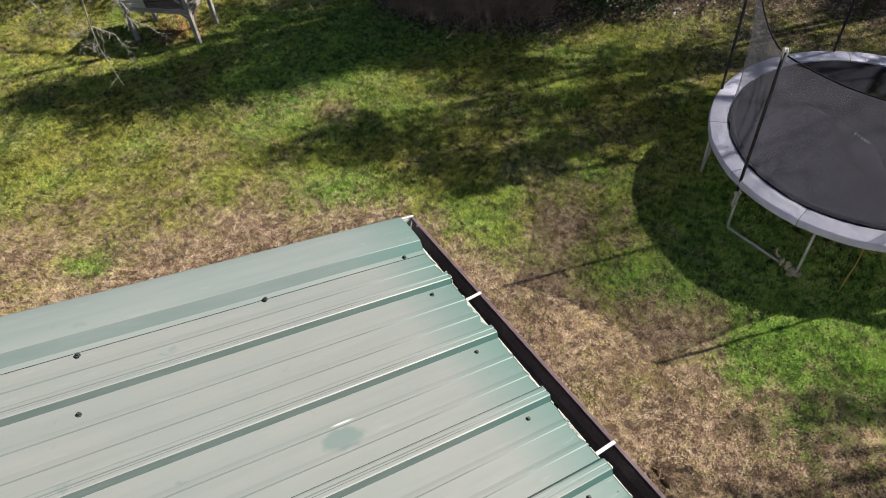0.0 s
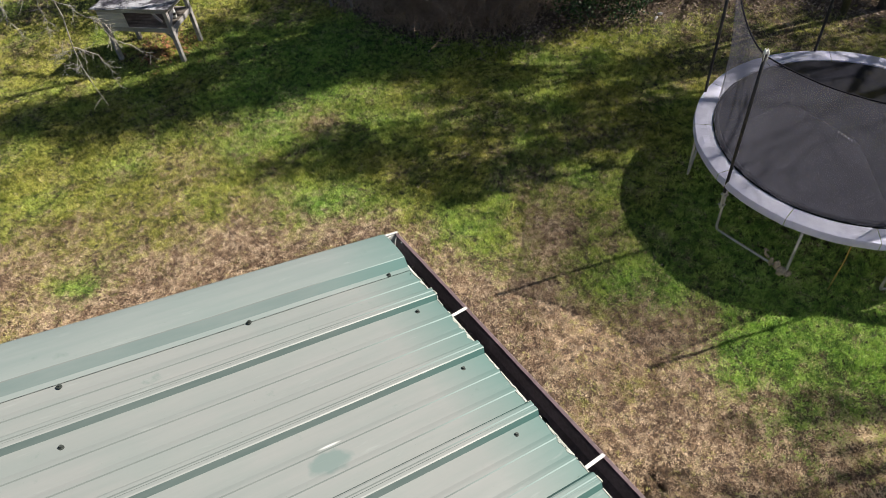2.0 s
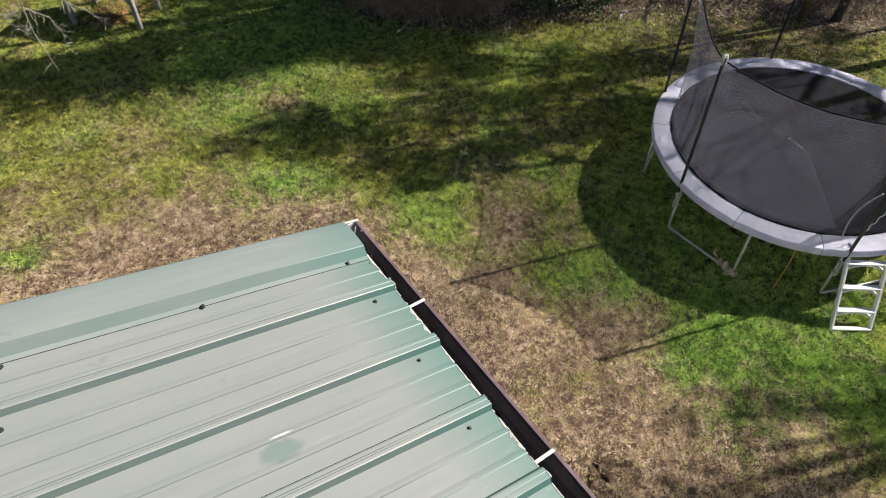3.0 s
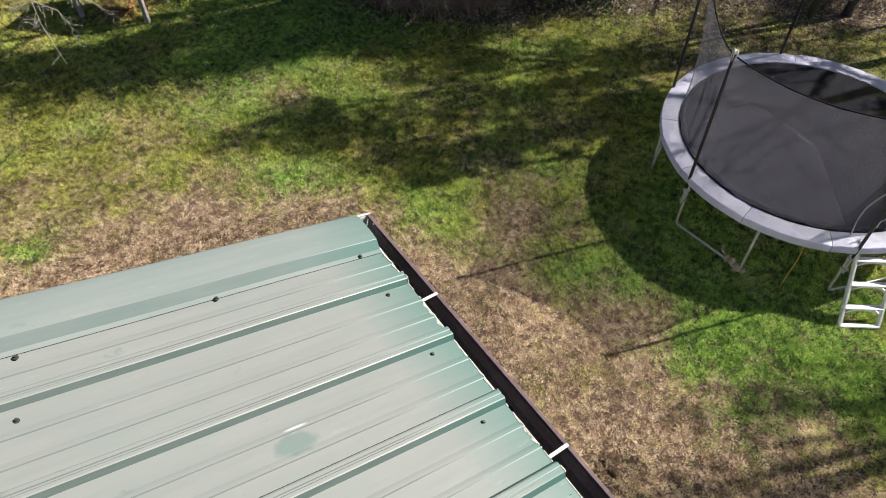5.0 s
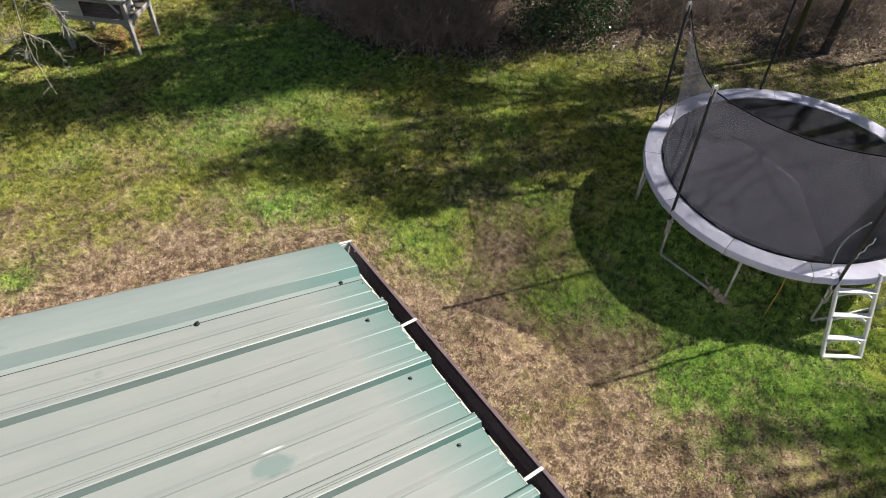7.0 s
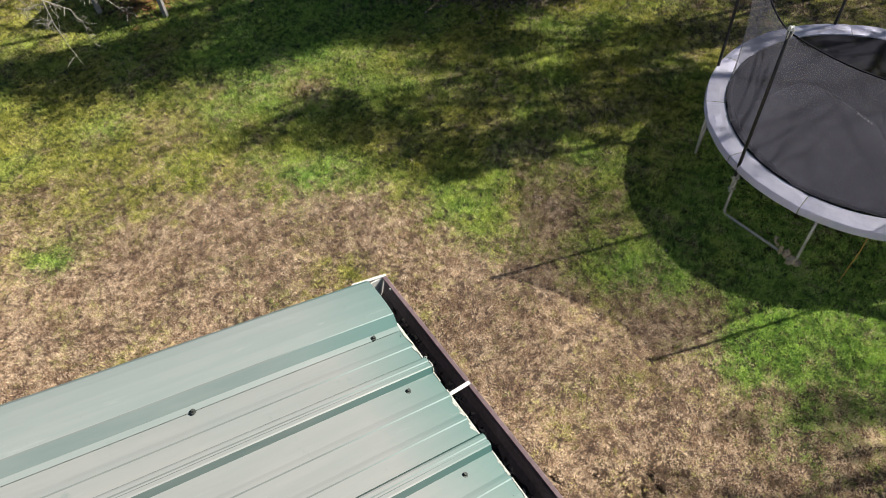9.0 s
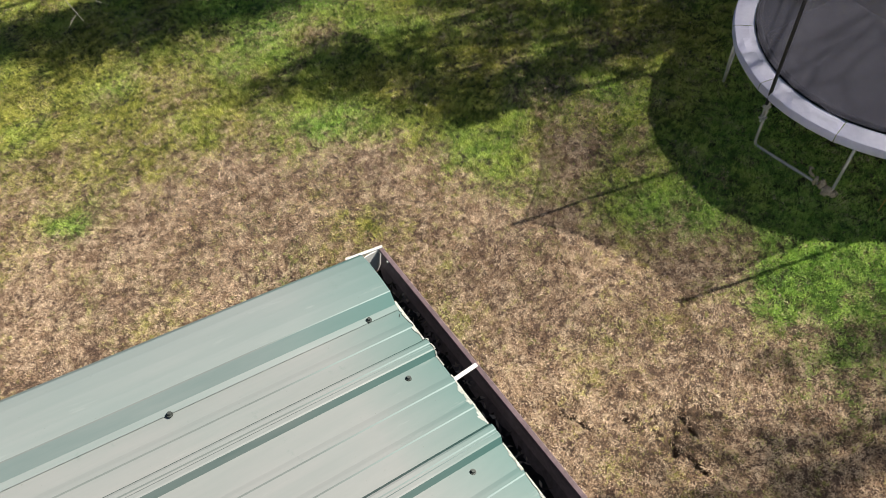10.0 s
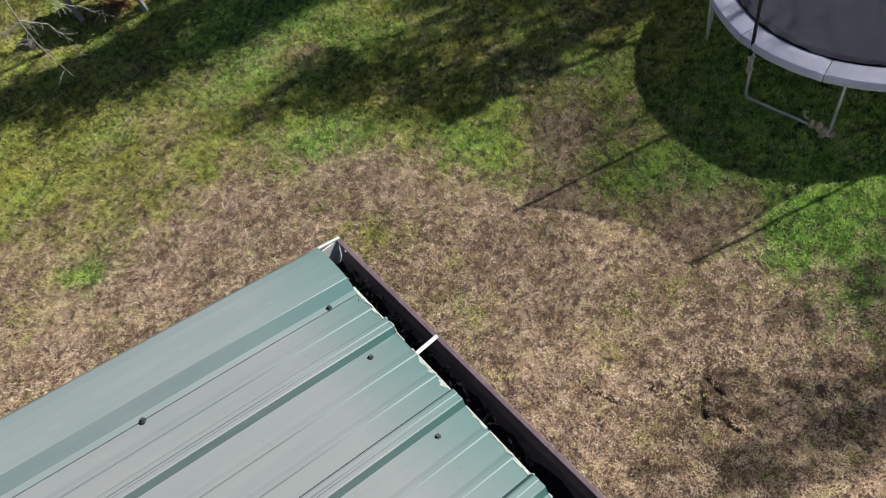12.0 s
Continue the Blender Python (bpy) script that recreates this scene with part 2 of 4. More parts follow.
PINE = make_leaf_material("dark_evergreen_leaf", (0.015, 0.035, 0.012), (0.03, 0.06, 0.02), (0.05, 0.085, 0.03), 0.5)
DRY = make_leaf_material("dry_fallen_leaf", (0.07, 0.045, 0.028), (0.22, 0.155, 0.11), (0.62, 0.50, 0.41), 0.65)
GUTTER_LEAF = make_leaf_material("rotting_leaf_shreds", (0.012, 0.010, 0.008), (0.06, 0.045, 0.033), (0.55, 0.46, 0.36), 0.7)
CAN = plain("dark_plastic", (0.05, 0.052, 0.056), 0.5, 0.0, 0.3, 10, 0.1)
STONE = plain("grey_stone", (0.22, 0.21, 0.195), 0.85, 0.0, 0.3, 12, 0.7, distance=0.02)
BOTTLE = plain("clouded_bottle_plastic", (0.55, 0.57, 0.58), 0.25, 0.0, 0.1, 20, 0.05)
DARK = plain("dark_wire_cloth", (0.02, 0.02, 0.02), 0.8, 0.0, 0.3, 20, 0.3)


# ---- mesh tools ----
def part(name, bm, mat, parent=None, label="", smooth=False):
    me = bpy.data.meshes.new(name)
    bm.to_mesh(me)
    bm.free()
    if smooth:
        me.polygons.foreach_set("use_smooth", [True] * len(me.polygons))
    me.materials.append(mat)
    ob = new(name, me)
    ob.parent = parent
    if label:
        tagged(ob, label)
    return ob


def base(name, label, category, at=(0, 0, 0), group="", kind="", turn=0.0):
    ob = new(name)
    ob.empty_display_size = 0.2
    ob.matrix_basis = pose(*at, 0, 0, turn)
    return tagged(ob, label, category, group, kind)


def box(bm, centre, size, turn=None, bevel=0.0):
    m = Matrix.Translation(centre) @ (turn.to_4x4() if turn else Matrix()) @ Matrix.Diagonal((*size, 1))
    made = bmesh.ops.create_cube(bm, size=1.0, matrix=m)["verts"]
    if bevel:
        edges = list({e for v in made for e in v.link_edges})
        bmesh.ops.bevel(bm, geom=edges, offset=bevel, segments=1, affect="EDGES")
    return bm


def bar(bm, a, b, wide, deep, bevel=0.0, up=(0, 0, 1)):
    """A straight plank or bar from a to b."""
    a, b = Vector(a), Vector(b)
    z = (b - a).normalized()
    x = Vector(up).cross(z)
    if x.length < 1e-3:
        x = Vector((1, 0, 0)).cross(z)
    x.normalize()
    y = z.cross(x)
    turn = Matrix((x, y, z)).transposed()
    return box(bm, (a + b) / 2, (wide, deep, (b - a).length), turn, bevel)


def tube(bm, points, radii, sides=8, caps=True):
    """A round tube through points, with one radius for each."""
    pts = [Vector(p) for p in points]
    if isinstance(radii, (int, float)):
        radii = [radii] * len(pts)
    rings, normal = [], None
    for i, p in enumerate(pts):
        d = (pts[min(i + 1, len(pts) - 1)] - pts[max(i - 1, 0)]).normalized()
        if normal is None:
            normal = d.orthogonal().normalized()
        else:
            normal = (normal - d * normal.dot(d)).normalized()
        side = d.cross(normal)
        rings.append([bm.verts.new(p + (normal * math.cos(k * math.tau / sides) + side * math.sin(k * math.tau / sides)) * radii[i]) for k in range(sides)])
    for a, b in zip(rings, rings[1:]):
        for k in range(sides):
            bm.faces.new((a[k], a[(k + 1) % sides], b[(k + 1) % sides], b[k]))
    if caps and sides > 2:
        bm.faces.new(rings[0][::-1])
        bm.faces.new(rings[-1])
    return bm


def raw_mesh(name, verts, faces, mat, parent=None, attributes=None):
    """One mesh from arrays; faces all have as many corners."""
    verts, faces = np.asarray(verts, np.float32), np.asarray(faces, np.int32)
    me = bpy.data.meshes.new(name)
    n = faces.shape[1]
    me.vertices.add(len(verts))
    me.vertices.foreach_set("co", verts.ravel())
    me.loops.add(faces.size)
    me.loops.foreach_set("vertex_index", faces.ravel())
    me.polygons.add(len(faces))
    me.polygons.foreach_set("loop_start", np.arange(0, faces.size, n, dtype=np.int32))
    me.update(calc_edges=True)
    for key, values in (attributes or {}).items():
        me.attributes.new(key, "FLOAT", "POINT").data.foreach_set("value", np.asarray(values, np.float32))
    me.materials.append(mat)
    ob = new(name, me)
    ob.parent = parent
    return ob


rng = np.random.default_rng(7)


def lattice(x, y, seed):
    """Smooth value noise in -1..1 on a unit grid."""
    xi, yi = np.floor(x).astype(np.int64), np.floor(y).astype(np.int64)
    fx, fy = x - xi, y - yi
    fx, fy = fx * fx * (3 - 2 * fx), fy * fy * (3 - 2 * fy)

    def h(a, b):
        v = np.sin(a * 127.1 + b * 311.7 + seed * 74.7) * 43758.5453
        return (v - np.floor(v)) * 2 - 1
    return (h(xi, yi) * (1 - fx) + h(xi + 1, yi) * fx) * (1 - fy) + (h(xi, yi + 1) * (1 - fx) + h(xi + 1, yi + 1) * fx) * fy


def cloudy(x, y, size, seed, octaves=4):
    total, amp = 0, 0.5
    for k in range(octaves):
        total = total + amp * lattice(x / size * 2 ** k, y / size * 2 ** k, seed + k)
        amp *= 0.55
    return total


# ---- ground ----
# patches of the lawn: x, y, radius, how much greener (minus: more dormant)
PATCHES = [(-2.45, 7.4, 0.45, 1.6), (1.15, 4.7, 0.28, 1.3), (3.4, 4.7, 0.75, 1.7), (4.3, 2.6, 0.6, 1.5), (4.6, 0.65, 0.5, 1.1), (4.4, -0.55, 0.5, 0.9),
           (4.1, 5.6, 1.1, 1.5), (3.0, 5.9, 0.8, 0.9), (1.7, 6.9, 0.8, 0.7), (-1.6, 5.2, 0.5, 0.7), (0.4, 6.7, 0.8, -0.6), (1.8, 5.6, 0.7, -0.5),
           (2.5, 8.6, 0.6, -0.75), (-1.1, 9.7, 0.9, -0.5), (4.0, 3.9, 0.4, -0.5), (3.3, 4.0, 0.6, 1.1), (5.0, 3.6, 0.5, -0.3), (9.6, 6.7, 1.2, -0.35), (12.2, 4.8, 1.7, -0.8), (10.8, 6.2, 1.1, -0.4), (5.0, 2.1, 0.5, 1.0), (5.0, 0.5, 0.5, 0.9)]


def greenness(x, y):
    g = np.maximum((y + 0.25 * x - 7.5 - 0.4 * np.clip(-x, 0, 4)) / 1.3, (x - 5.35 + 0.05 * y) / 0.6)
    g = np.clip(g, -1.25, 0.72)
    for px, py, r, w in PATCHES:
        g = g + w * np.exp(-((x - px) ** 2 + (y - py) ** 2) / r ** 2)
    g = g + 1.1 * cloudy(x, y, 1.1, 3) + 0.9 * cloudy(x, y, 0.25, 11, 3)
    g = g + 0.7 * cloudy(x, y, 0.12, 13, 2)
    return 1 / (1 + np.exp(-2.4 * g))


# lush spots; the last four paint the greener tone of grass in shade
LUSH_SHADED = [(6.3, -0.7, 1.2), (5.6, 0.2, 0.9), (4.6, 0.65, 0.5), (4.4, -0.55, 0.5), (3.4, 4.7, 0.7), (4.3, 2.6, 0.5), (1.6, 6.6, 0.8), (5.0, 2.1, 0.6), (-2.4, 7.4, 0.6), (2.2, 10.2, 1.6), (4.5, 11.0, 2.0), (7.4, 1.2, 2.0), (7.0, 2.8, 1.6)]


def lush_shaded_at(x, y):
    """Where the green grass is deep rather than yellowish: lush spots and tinted shaded ground."""
    v = 0.15 + 0.8 * cloudy(x, y, 0.9, 17)
    for px, py, r in LUSH_SHADED:
        v = v + 0.8 * np.exp(-((x - px) ** 2 + (y - py) ** 2) / r ** 2)
    return np.clip(v, 0, 1)


def wood_edge(x):
    return np.interp(x, [-60, 3.4, 4.3, 5.05, 5.5, 6.5, 7.7, 8.8, 9.95, 11.1, 12.2, 13.0, 13.5, 14.5, 20, 60], [40, 18.0, 14.2, 11.9, 10.2, 9.0, 8.2, 7.65, 7.1, 6.5, 5.9, 5.0, 4.1, 3.4, 1.4, -8])


def litter_cover(x, y):
    d = y - wood_edge(x) + 0.5 * cloudy(x, y, 1.2, 23)
    return 1 / (1 + np.exp(np.clip(-5 * d, -60, 60)))


TEARS = [(2.46, 0.0, 2.33, -0.18, 0.045, 0.10), (2.69, 0.08, 2.66, -0.15, 0.032, 0.06), (2.42, -0.30, 2.45, -0.52, 0.032, 0.06), (1.60, 0.91, 1.75, 0.57, 0.03, 0.04), (2.14, 0.39, 2.15, 0.27, 0.06, 0.06), (2.40, 0.25, 2.30, 0.1, 0.06, 0.06)]


def torn(x, y):
    """Depth of the short cracks where the turf is torn open."""
    z = np.zeros(np.shape(x))
    near = (x > 1.4) & (x < 2.9) & (y > -0.8) & (y < 1.2)
    u, v = x[near], y[near]
    if not len(u):
        return z
    wx, wy, ragged = 0.02 * cloudy(u, v, 0.06, 81, 2), 0.03 * cloudy(u, v, 0.09, 87, 2), 0.75 + 0.9 * cloudy(u, v, 0.07, 91, 2)
    best = 0 * u
    for x0, y0, x1, y1, w, deep in TEARS:
        ux, uy = x1 - x0, y1 - y0
        f = np.clip(((u - x0) * ux + (v - y0) * uy) / (ux * ux + uy * uy), 0, 1)
        d = np.hypot(u - x0 - f * ux + wx, v - y0 - f * uy + wy)
        best = np.maximum(best, deep * np.exp(-(d / w) ** 2) * ragged)
    z[near] = best
    return z


def bare_soil(x, y):
    d = np.hypot((x - 2.42) / 0.85, (y - 0.03) / 0.55)
    e = np.hypot((x - 0.9) / 0.9, (y - 13.6) / 0.7)
    w = 0.9 * cloudy(x, y, 0.35, 31)
    return np.clip(np.maximum(1.05 * (1.3 - np.minimum(d, e) + w), 30 * torn(x, y)), 0, 1)


def ground_height(x, y):
    z = 0.03 * cloudy(x, y, 1.6, 41) + 0.016 * cloudy(x, y, 0.25, 47, 3)
    return z - 0.05 * bare_soil(x, y) * (0.5 + cloudy(x, y, 0.2, 53, 3)) - 0.012 - torn(x, y)


def spread(lo, hi, step, far):
    fine = np.arange(lo, hi, step)
    out = step * np.cumsum(1.35 ** np.arange(1, 40))
    out = out[out < far]
    return np.concatenate([lo - out[::-1], fine, fine[-1] + out])


xs = np.unique(np.concatenate([spread(-5, 16, 0.06, 900), np.arange(1.5, 2.9, 0.015)]).round(4))
ys = np.unique(np.concatenate([spread(-4, 20, 0.06, 900), np.arange(-0.7, 1.1, 0.015)]).round(4))
gx, gy = np.meshgrid(xs, ys, indexing="ij")
nx, ny = gx.shape
px, py = gx.ravel(), gy.ravel()
ids = np.arange(nx * ny).reshape(nx, ny)
quads = np.stack([ids[:-1, :-1], ids[1:, :-1], ids[1:, 1:], ids[:-1, 1:]], -1).reshape(-1, 4)
ground = raw_mesh("ground", np.stack([px, py, ground_height(px, py)], -1), quads, GROUND,
                  attributes={"green": greenness(px, py), "litter": litter_cover(px, py), "soil": bare_soil(px, py)})
tagged(ground, "patchy back lawn, part green and part dormant tan", "lawn", kind="structure")


def grass(name, label, tufts, per, x0, x1, y0, y1, tall, wide, skip, hole=(0, 0, 0, 0)):
    """Tufts of bent blades; every tuft has its own tone."""
    x, y = rng.uniform(x0, x1, tufts), rng.uniform(y0, y1, tufts)
    keep = (rng.random(tufts) > 0.97 * litter_cover(x, y)) & (rng.random(tufts) > 0.55 * bare_soil(x, y)) & ~((x < skip[0]) & (y < skip[1])) & (rng.random(tufts) > 2.2 * (-0.12 - cloudy(x, y, 0.075, 99, 2)))
    keep &= ~((x > hole[0]) & (x < hole[1]) & (y > hole[2]) & (y < hole[3]))
    x, y = x[keep], y[keep]
    g = greenness(x, y)
    g = np.where(rng.random(len(x)) < g, 0.7 + 0.3 * g, 0.3 * g)
    tone = np.clip(rng.normal(0.60, 0.27, len(x)) + 0.30 * cloudy(x, y, 0.4, 67) + 0.75 * cloudy(x, y, 0.065, 69, 2), 0, 1)
    lush_shaded = lush_shaded_at(x, y)
    big = tall * rng.uniform(0.6, 1.4, len(x)) * (0.8 + 0.4 * g) * (1 + 0.5 * cloudy(x, y, 0.5, 61))
    x, y, g, tone, big, lush_shaded = (np.repeat(v, per) for v in (x, y, g, tone, big, lush_shaded))
    n = len(x)
    x, y = x + rng.normal(0, 0.018, n), y + rng.normal(0, 0.018, n)
    size = big * rng.uniform(0.5, 1.2, n)
    a, lean = rng.uniform(0, math.tau, n), rng.uniform(0.2, 1.2, n) + 0.3 * (1 - g)
    tone = np.clip(tone + rng.normal(0, 0.11, n), 0, 1)
    w = wide * rng.uniform(0.6, 1.3, n)
    dx, dy = np.cos(a), np.sin(a)
    bend = a + rng.normal(0, 0.5, n)
    root = np.stack([x, y, ground_height(x, y) - 0.003], -1)
    side = np.stack([-dy, dx, 0 * x], -1) * w[:, None]
    rise = np.cos(lean).clip(0.12)
    tip = root + np.stack([np.cos(bend) * np.sin(lean) * 1.05, np.sin(bend) * np.sin(lean) * 1.05, rise * 0.85], -1) * size[:, None]
    v = np.stack([root + side, tip, root - side], 1).reshape(-1, 3)
    ob = raw_mesh(name, v, np.arange(3 * n).reshape(-1, 3), BLADES, attributes={"green": np.repeat(g, 3), "tone": np.repeat(tone, 3), "lush_shaded": np.repeat(lush_shaded, 3)})
    return tagged(ob, label, "grass", kind="stuff")


# ---- house corner: wall, sheet roof, gutter ----
ALONG, UPWARD = Vector((0, -1, 0)), Vector((-0.9616, -0.0331, 0.2726))
SQUARE = UPWARD.cross(ALONG).normalized()
if SQUARE.z < 0:
    SQUARE = -SQUARE
ROOF_AT = Matrix.Translation((-0.175, 0, 6.018)) @ Matrix((UPWARD, ALONG, SQUARE)).transposed().to_4x4()
EAVE, RIDGE = -0.098, 4.4  # from the eave's cut edge up the slope


def roof_sheet():
    """Ribbed sheet: x up the slope, y along the eave, z out of the sheet."""
    profile = [(0.225, 0.0)]
    for k in range(16):
        c = 0.412 + 0.305 * k
        if k == 0:
            profile += [(0.302, 0.0), (0.314, 0.0020), (0.325, 0.0024), (0.3285, 0.0)]
        profile += [(c - 0.032, 0.0), (c - 0.020, 0.019), (c - 0.015, 0.021), (c - 0.005, 0.021), (c - 0.002, 0.0185), (c + 0.003, 0.0185), (c + 0.006, 0.021), (c + 0.016, 0.021), (c + 0.020, 0.019), (c + 0.031, 0.0)]
        for s in (0.117, 0.207):
            profile += [(c + s - 0.014, 0.0), (c + s - 0.002, 0.0020), (c + s + 0.007, 0.0024), (c + s + 0.0105, 0.0)]
    return profile


def swept(bm, profile, cuts, thick=0.002, wave=0.0):
    rows = []
    for x in cuts:
        rows.append([bm.verts.new((x, y, z + (wave * noise.noise((x * 1.7, y * 2.3, 0)) if wave else 0))) for y, z in profile])
    for a, b in zip(rows, rows[1:]):
        for k in range(len(profile) - 1):
            f = bm.faces.new((a[k], b[k], b[k + 1], a[k + 1]))
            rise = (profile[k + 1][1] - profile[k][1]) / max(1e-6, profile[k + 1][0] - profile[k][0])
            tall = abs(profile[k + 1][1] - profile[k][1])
            # 1: steep faces, darker green; 2: small creases that carry the painted glint
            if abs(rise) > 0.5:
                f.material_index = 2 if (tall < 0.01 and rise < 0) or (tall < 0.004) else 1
    return rows


roof = base("metal_roof", "faded pale green ribbed metal roof with screws and worn eave", "roof", kind="structure")
cuts = [EAVE, -0.06, 0.0] + [0.1 * k for k in range(1, 45)]
bm = bmesh.new()
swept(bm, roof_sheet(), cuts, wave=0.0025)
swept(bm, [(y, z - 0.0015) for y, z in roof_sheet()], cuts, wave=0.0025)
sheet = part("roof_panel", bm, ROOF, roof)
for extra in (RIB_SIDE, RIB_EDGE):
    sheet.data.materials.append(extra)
sheet.matrix_basis = ROOF_AT
# rake trim: a broad flat cap that folds down to the sheet on one side and over the edge on the other
bm = bmesh.new()
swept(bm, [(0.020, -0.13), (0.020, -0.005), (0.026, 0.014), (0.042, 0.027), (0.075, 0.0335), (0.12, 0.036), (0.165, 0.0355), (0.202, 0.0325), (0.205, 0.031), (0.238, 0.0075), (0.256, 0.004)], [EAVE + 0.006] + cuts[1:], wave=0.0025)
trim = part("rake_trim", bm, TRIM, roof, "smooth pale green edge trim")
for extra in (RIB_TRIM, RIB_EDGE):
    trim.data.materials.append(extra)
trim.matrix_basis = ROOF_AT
# closed end of the trim at the eave
bm = bmesh.new()
ends = [(0.024, -0.05), (0.026, 0.012), (0.042, 0.025), (0.10, 0.032), (0.199, 0.031), (0.234, 0.006), (0.225, -0.02), (0.12, -0.055)]
bm.faces.new([bm.verts.new((EAVE + 0.008, y, z)) for y, z in ends])
part("trim_end", bm, TRIM, roof).matrix_basis = ROOF_AT
# chipped white cut edge along the eave
bm = bmesh.new()
prof = roof_sheet()
for (y0, z0), (y1, z1) in zip(prof, prof[1:]):
    steps = max(1, int((y1 - y0) / 0.006))
    for k in range(steps):
        a, b = k / steps, (k + 1) / steps
        y = y0 + (y1 - y0) * (a + b) / 2
        # flaked in patches: broad chips in places, a thin line or nothing elsewhere
        flake = noise.noise((y * 9, 3, 1)) + 0.7 * noise.noise((y * 31, 8, 2)) + (0.12 if z0 + z1 < 0.004 else -0.25)
        if flake > -0.25:
            d = 0.004 + 0.014 * max(0.0, flake) * rng.uniform(0.5, 1.3)
            box(bm, (EAVE + d / 2 - 0.003, y, z0 + (z1 - z0) * (a + b) / 2 - 0.001), (d, (y1 - y0) / steps * 1.12, 0.005), Matrix.Rotation(math.atan2(z1 - z0, y1 - y0), 3, "X"))
part("cut_edge", bm, SEALANT, roof, "chipped white edge").matrix_basis = ROOF_AT


def screw_mesh():
    bm = bmesh.new()
    bmesh.ops.create_cone(bm, cap_ends=True, segments=10, radius1=0.009, radius2=0.008, depth=0.003, matrix=Matrix.Translation((0, 0, 0.0015)))
    bmesh.ops.create_cone(bm, cap_ends=True, segments=6, radius1=0.0055, radius2=0.005, depth=0.006, matrix=Matrix.Translation((0, 0, 0.006)))
    me = bpy.data.meshes.new("screw")
    bm.to_mesh(me)
    bm.free()
    me.materials.append(SCREW)
    return me


screw = screw_mesh()
places = [(0.572 * k + (0.03 if k > 1 else 0.0), 0.249, 0.006) for k in range(8)]
places += [(1.212 * r, 0.466 + 0.305 * k, 0.001) for r in range(4) for k in range(15)]
for x, y, z in places:
    s = new("screw", screw)
    s.parent, s.matrix_basis = roof, ROOF_AT @ Matrix.Translation((x, y, z))

# gutter: x across (outer lip at 0), y along
gutter = base("gutter", "dark bronze box gutter with wet leaf debris", "gutter", (0, 0, 5.939), kind="structure")
LONG = 5.2


def flare(y):
    """The outer lip runs slightly off square."""
    return 0.031 * min(-y, 2.2)


bm = bmesh.new()
section = [(-0.118, 0.055), (-0.118, -0.105), (-0.085, -0.112), (-0.045, -0.108), (-0.022, -0.075), (-0.012, -0.03), (-0.004, -0.012), (-0.004, -0.002), (-0.012, 0.0), (-0.013, -0.008)]
rows = [[bm.verts.new((x + flare(y) * min(1, (x + 0.118) / 0.08), y, z)) for x, z in section] for y in np.linspace(0.0, -LONG, 40)]
for a, b in zip(rows, rows[1:]):
    for k in range(len(section) - 1):
        bm.faces.new((a[k], b[k], b[k + 1], a[k + 1]))
bmesh.ops.solidify(bm, geom=bm.faces[:], thickness=0.0012)
part("trough", bm, GUTTER, gutter)
bm = bmesh.new()
bar(bm, (-0.006, 0.002, 0.001), (-0.006 + flare(-2.2), -2.2, 0.001), 0.015, 0.007, 0.002)
bar(bm, (-0.006 + flare(-2.2), -2.2, 0.001), (-0.006 + flare(-2.2), -LONG, 0.001), 0.015, 0.007, 0.002)
part("lip", bm, plain("bronze_lip", (0.16, 0.115, 0.125), 0.4, 0.0, 0.3, 20, 0.15), gutter, "worn brown lip")
bm = bmesh.new()
box(bm, (-0.062, 0.0035, -0.048), (0.122, 0.004, 0.10))
part("end_cap", bm, WHITE_METAL, gutter, "pale end cap")
bm = bmesh.new()
bar(bm, (-0.118, 0.03, 0.004), (0.002, 0.002, 0.004), 0.010, 0.008)
part("end_flange", bm, WHITE_METAL, gutter, "white top edge of the end cap")
for y in (-0.511, -1.263, -2.02, -2.78, -3.54, -4.3):
    bm = bmesh.new()
    bar(bm, (-0.112, y - 0.004, 0.016), (-0.004 + flare(y), y, 0.008), 0.013, 0.005, 0.0015)
    part("hanger", bm, WHITE_METAL, gutter, "white hanger strap")
bm = bmesh.new()
bmesh.ops.create_cone(bm, cap_ends=True, segments=8, radius1=0.005, radius2=0.004, depth=0.004, matrix=Matrix.Translation((-0.012, -0.055, 0.0)))
part("rivet", bm, WHITE_METAL, gutter)
# sludge on the gutter's floor
n = 180
yy, xx = np.meshgrid(np.linspace(-0.01, -LONG + 0.02, n * 2), np.linspace(-0.112, -0.03, 9), indexing="ij")
xx = xx + np.clip(-yy, 0, 2.2) * 0.031 * (xx + 0.118) / 0.08
zz = -0.098 + 0.022 * cloudy(xx * 3, yy * 3, 0.3, 71) + 0.012 * cloudy(xx, yy, 0.03, 73, 3)
ids = np.arange(zz.size).reshape(zz.shape)
q4 = np.stack([ids[:-1, :-1], ids[:-1, 1:], ids[1:, 1:], ids[1:, :-1]], -1).reshape(-1, 4)
tagged(raw_mesh("leaf_sludge", np.stack([xx.ravel(), yy.ravel(), zz.ravel() + 5.939], -1), q4, GUTTER_SLUDGE), "wet black leaf sludge lying in the gutter", "debris", kind="stuff")


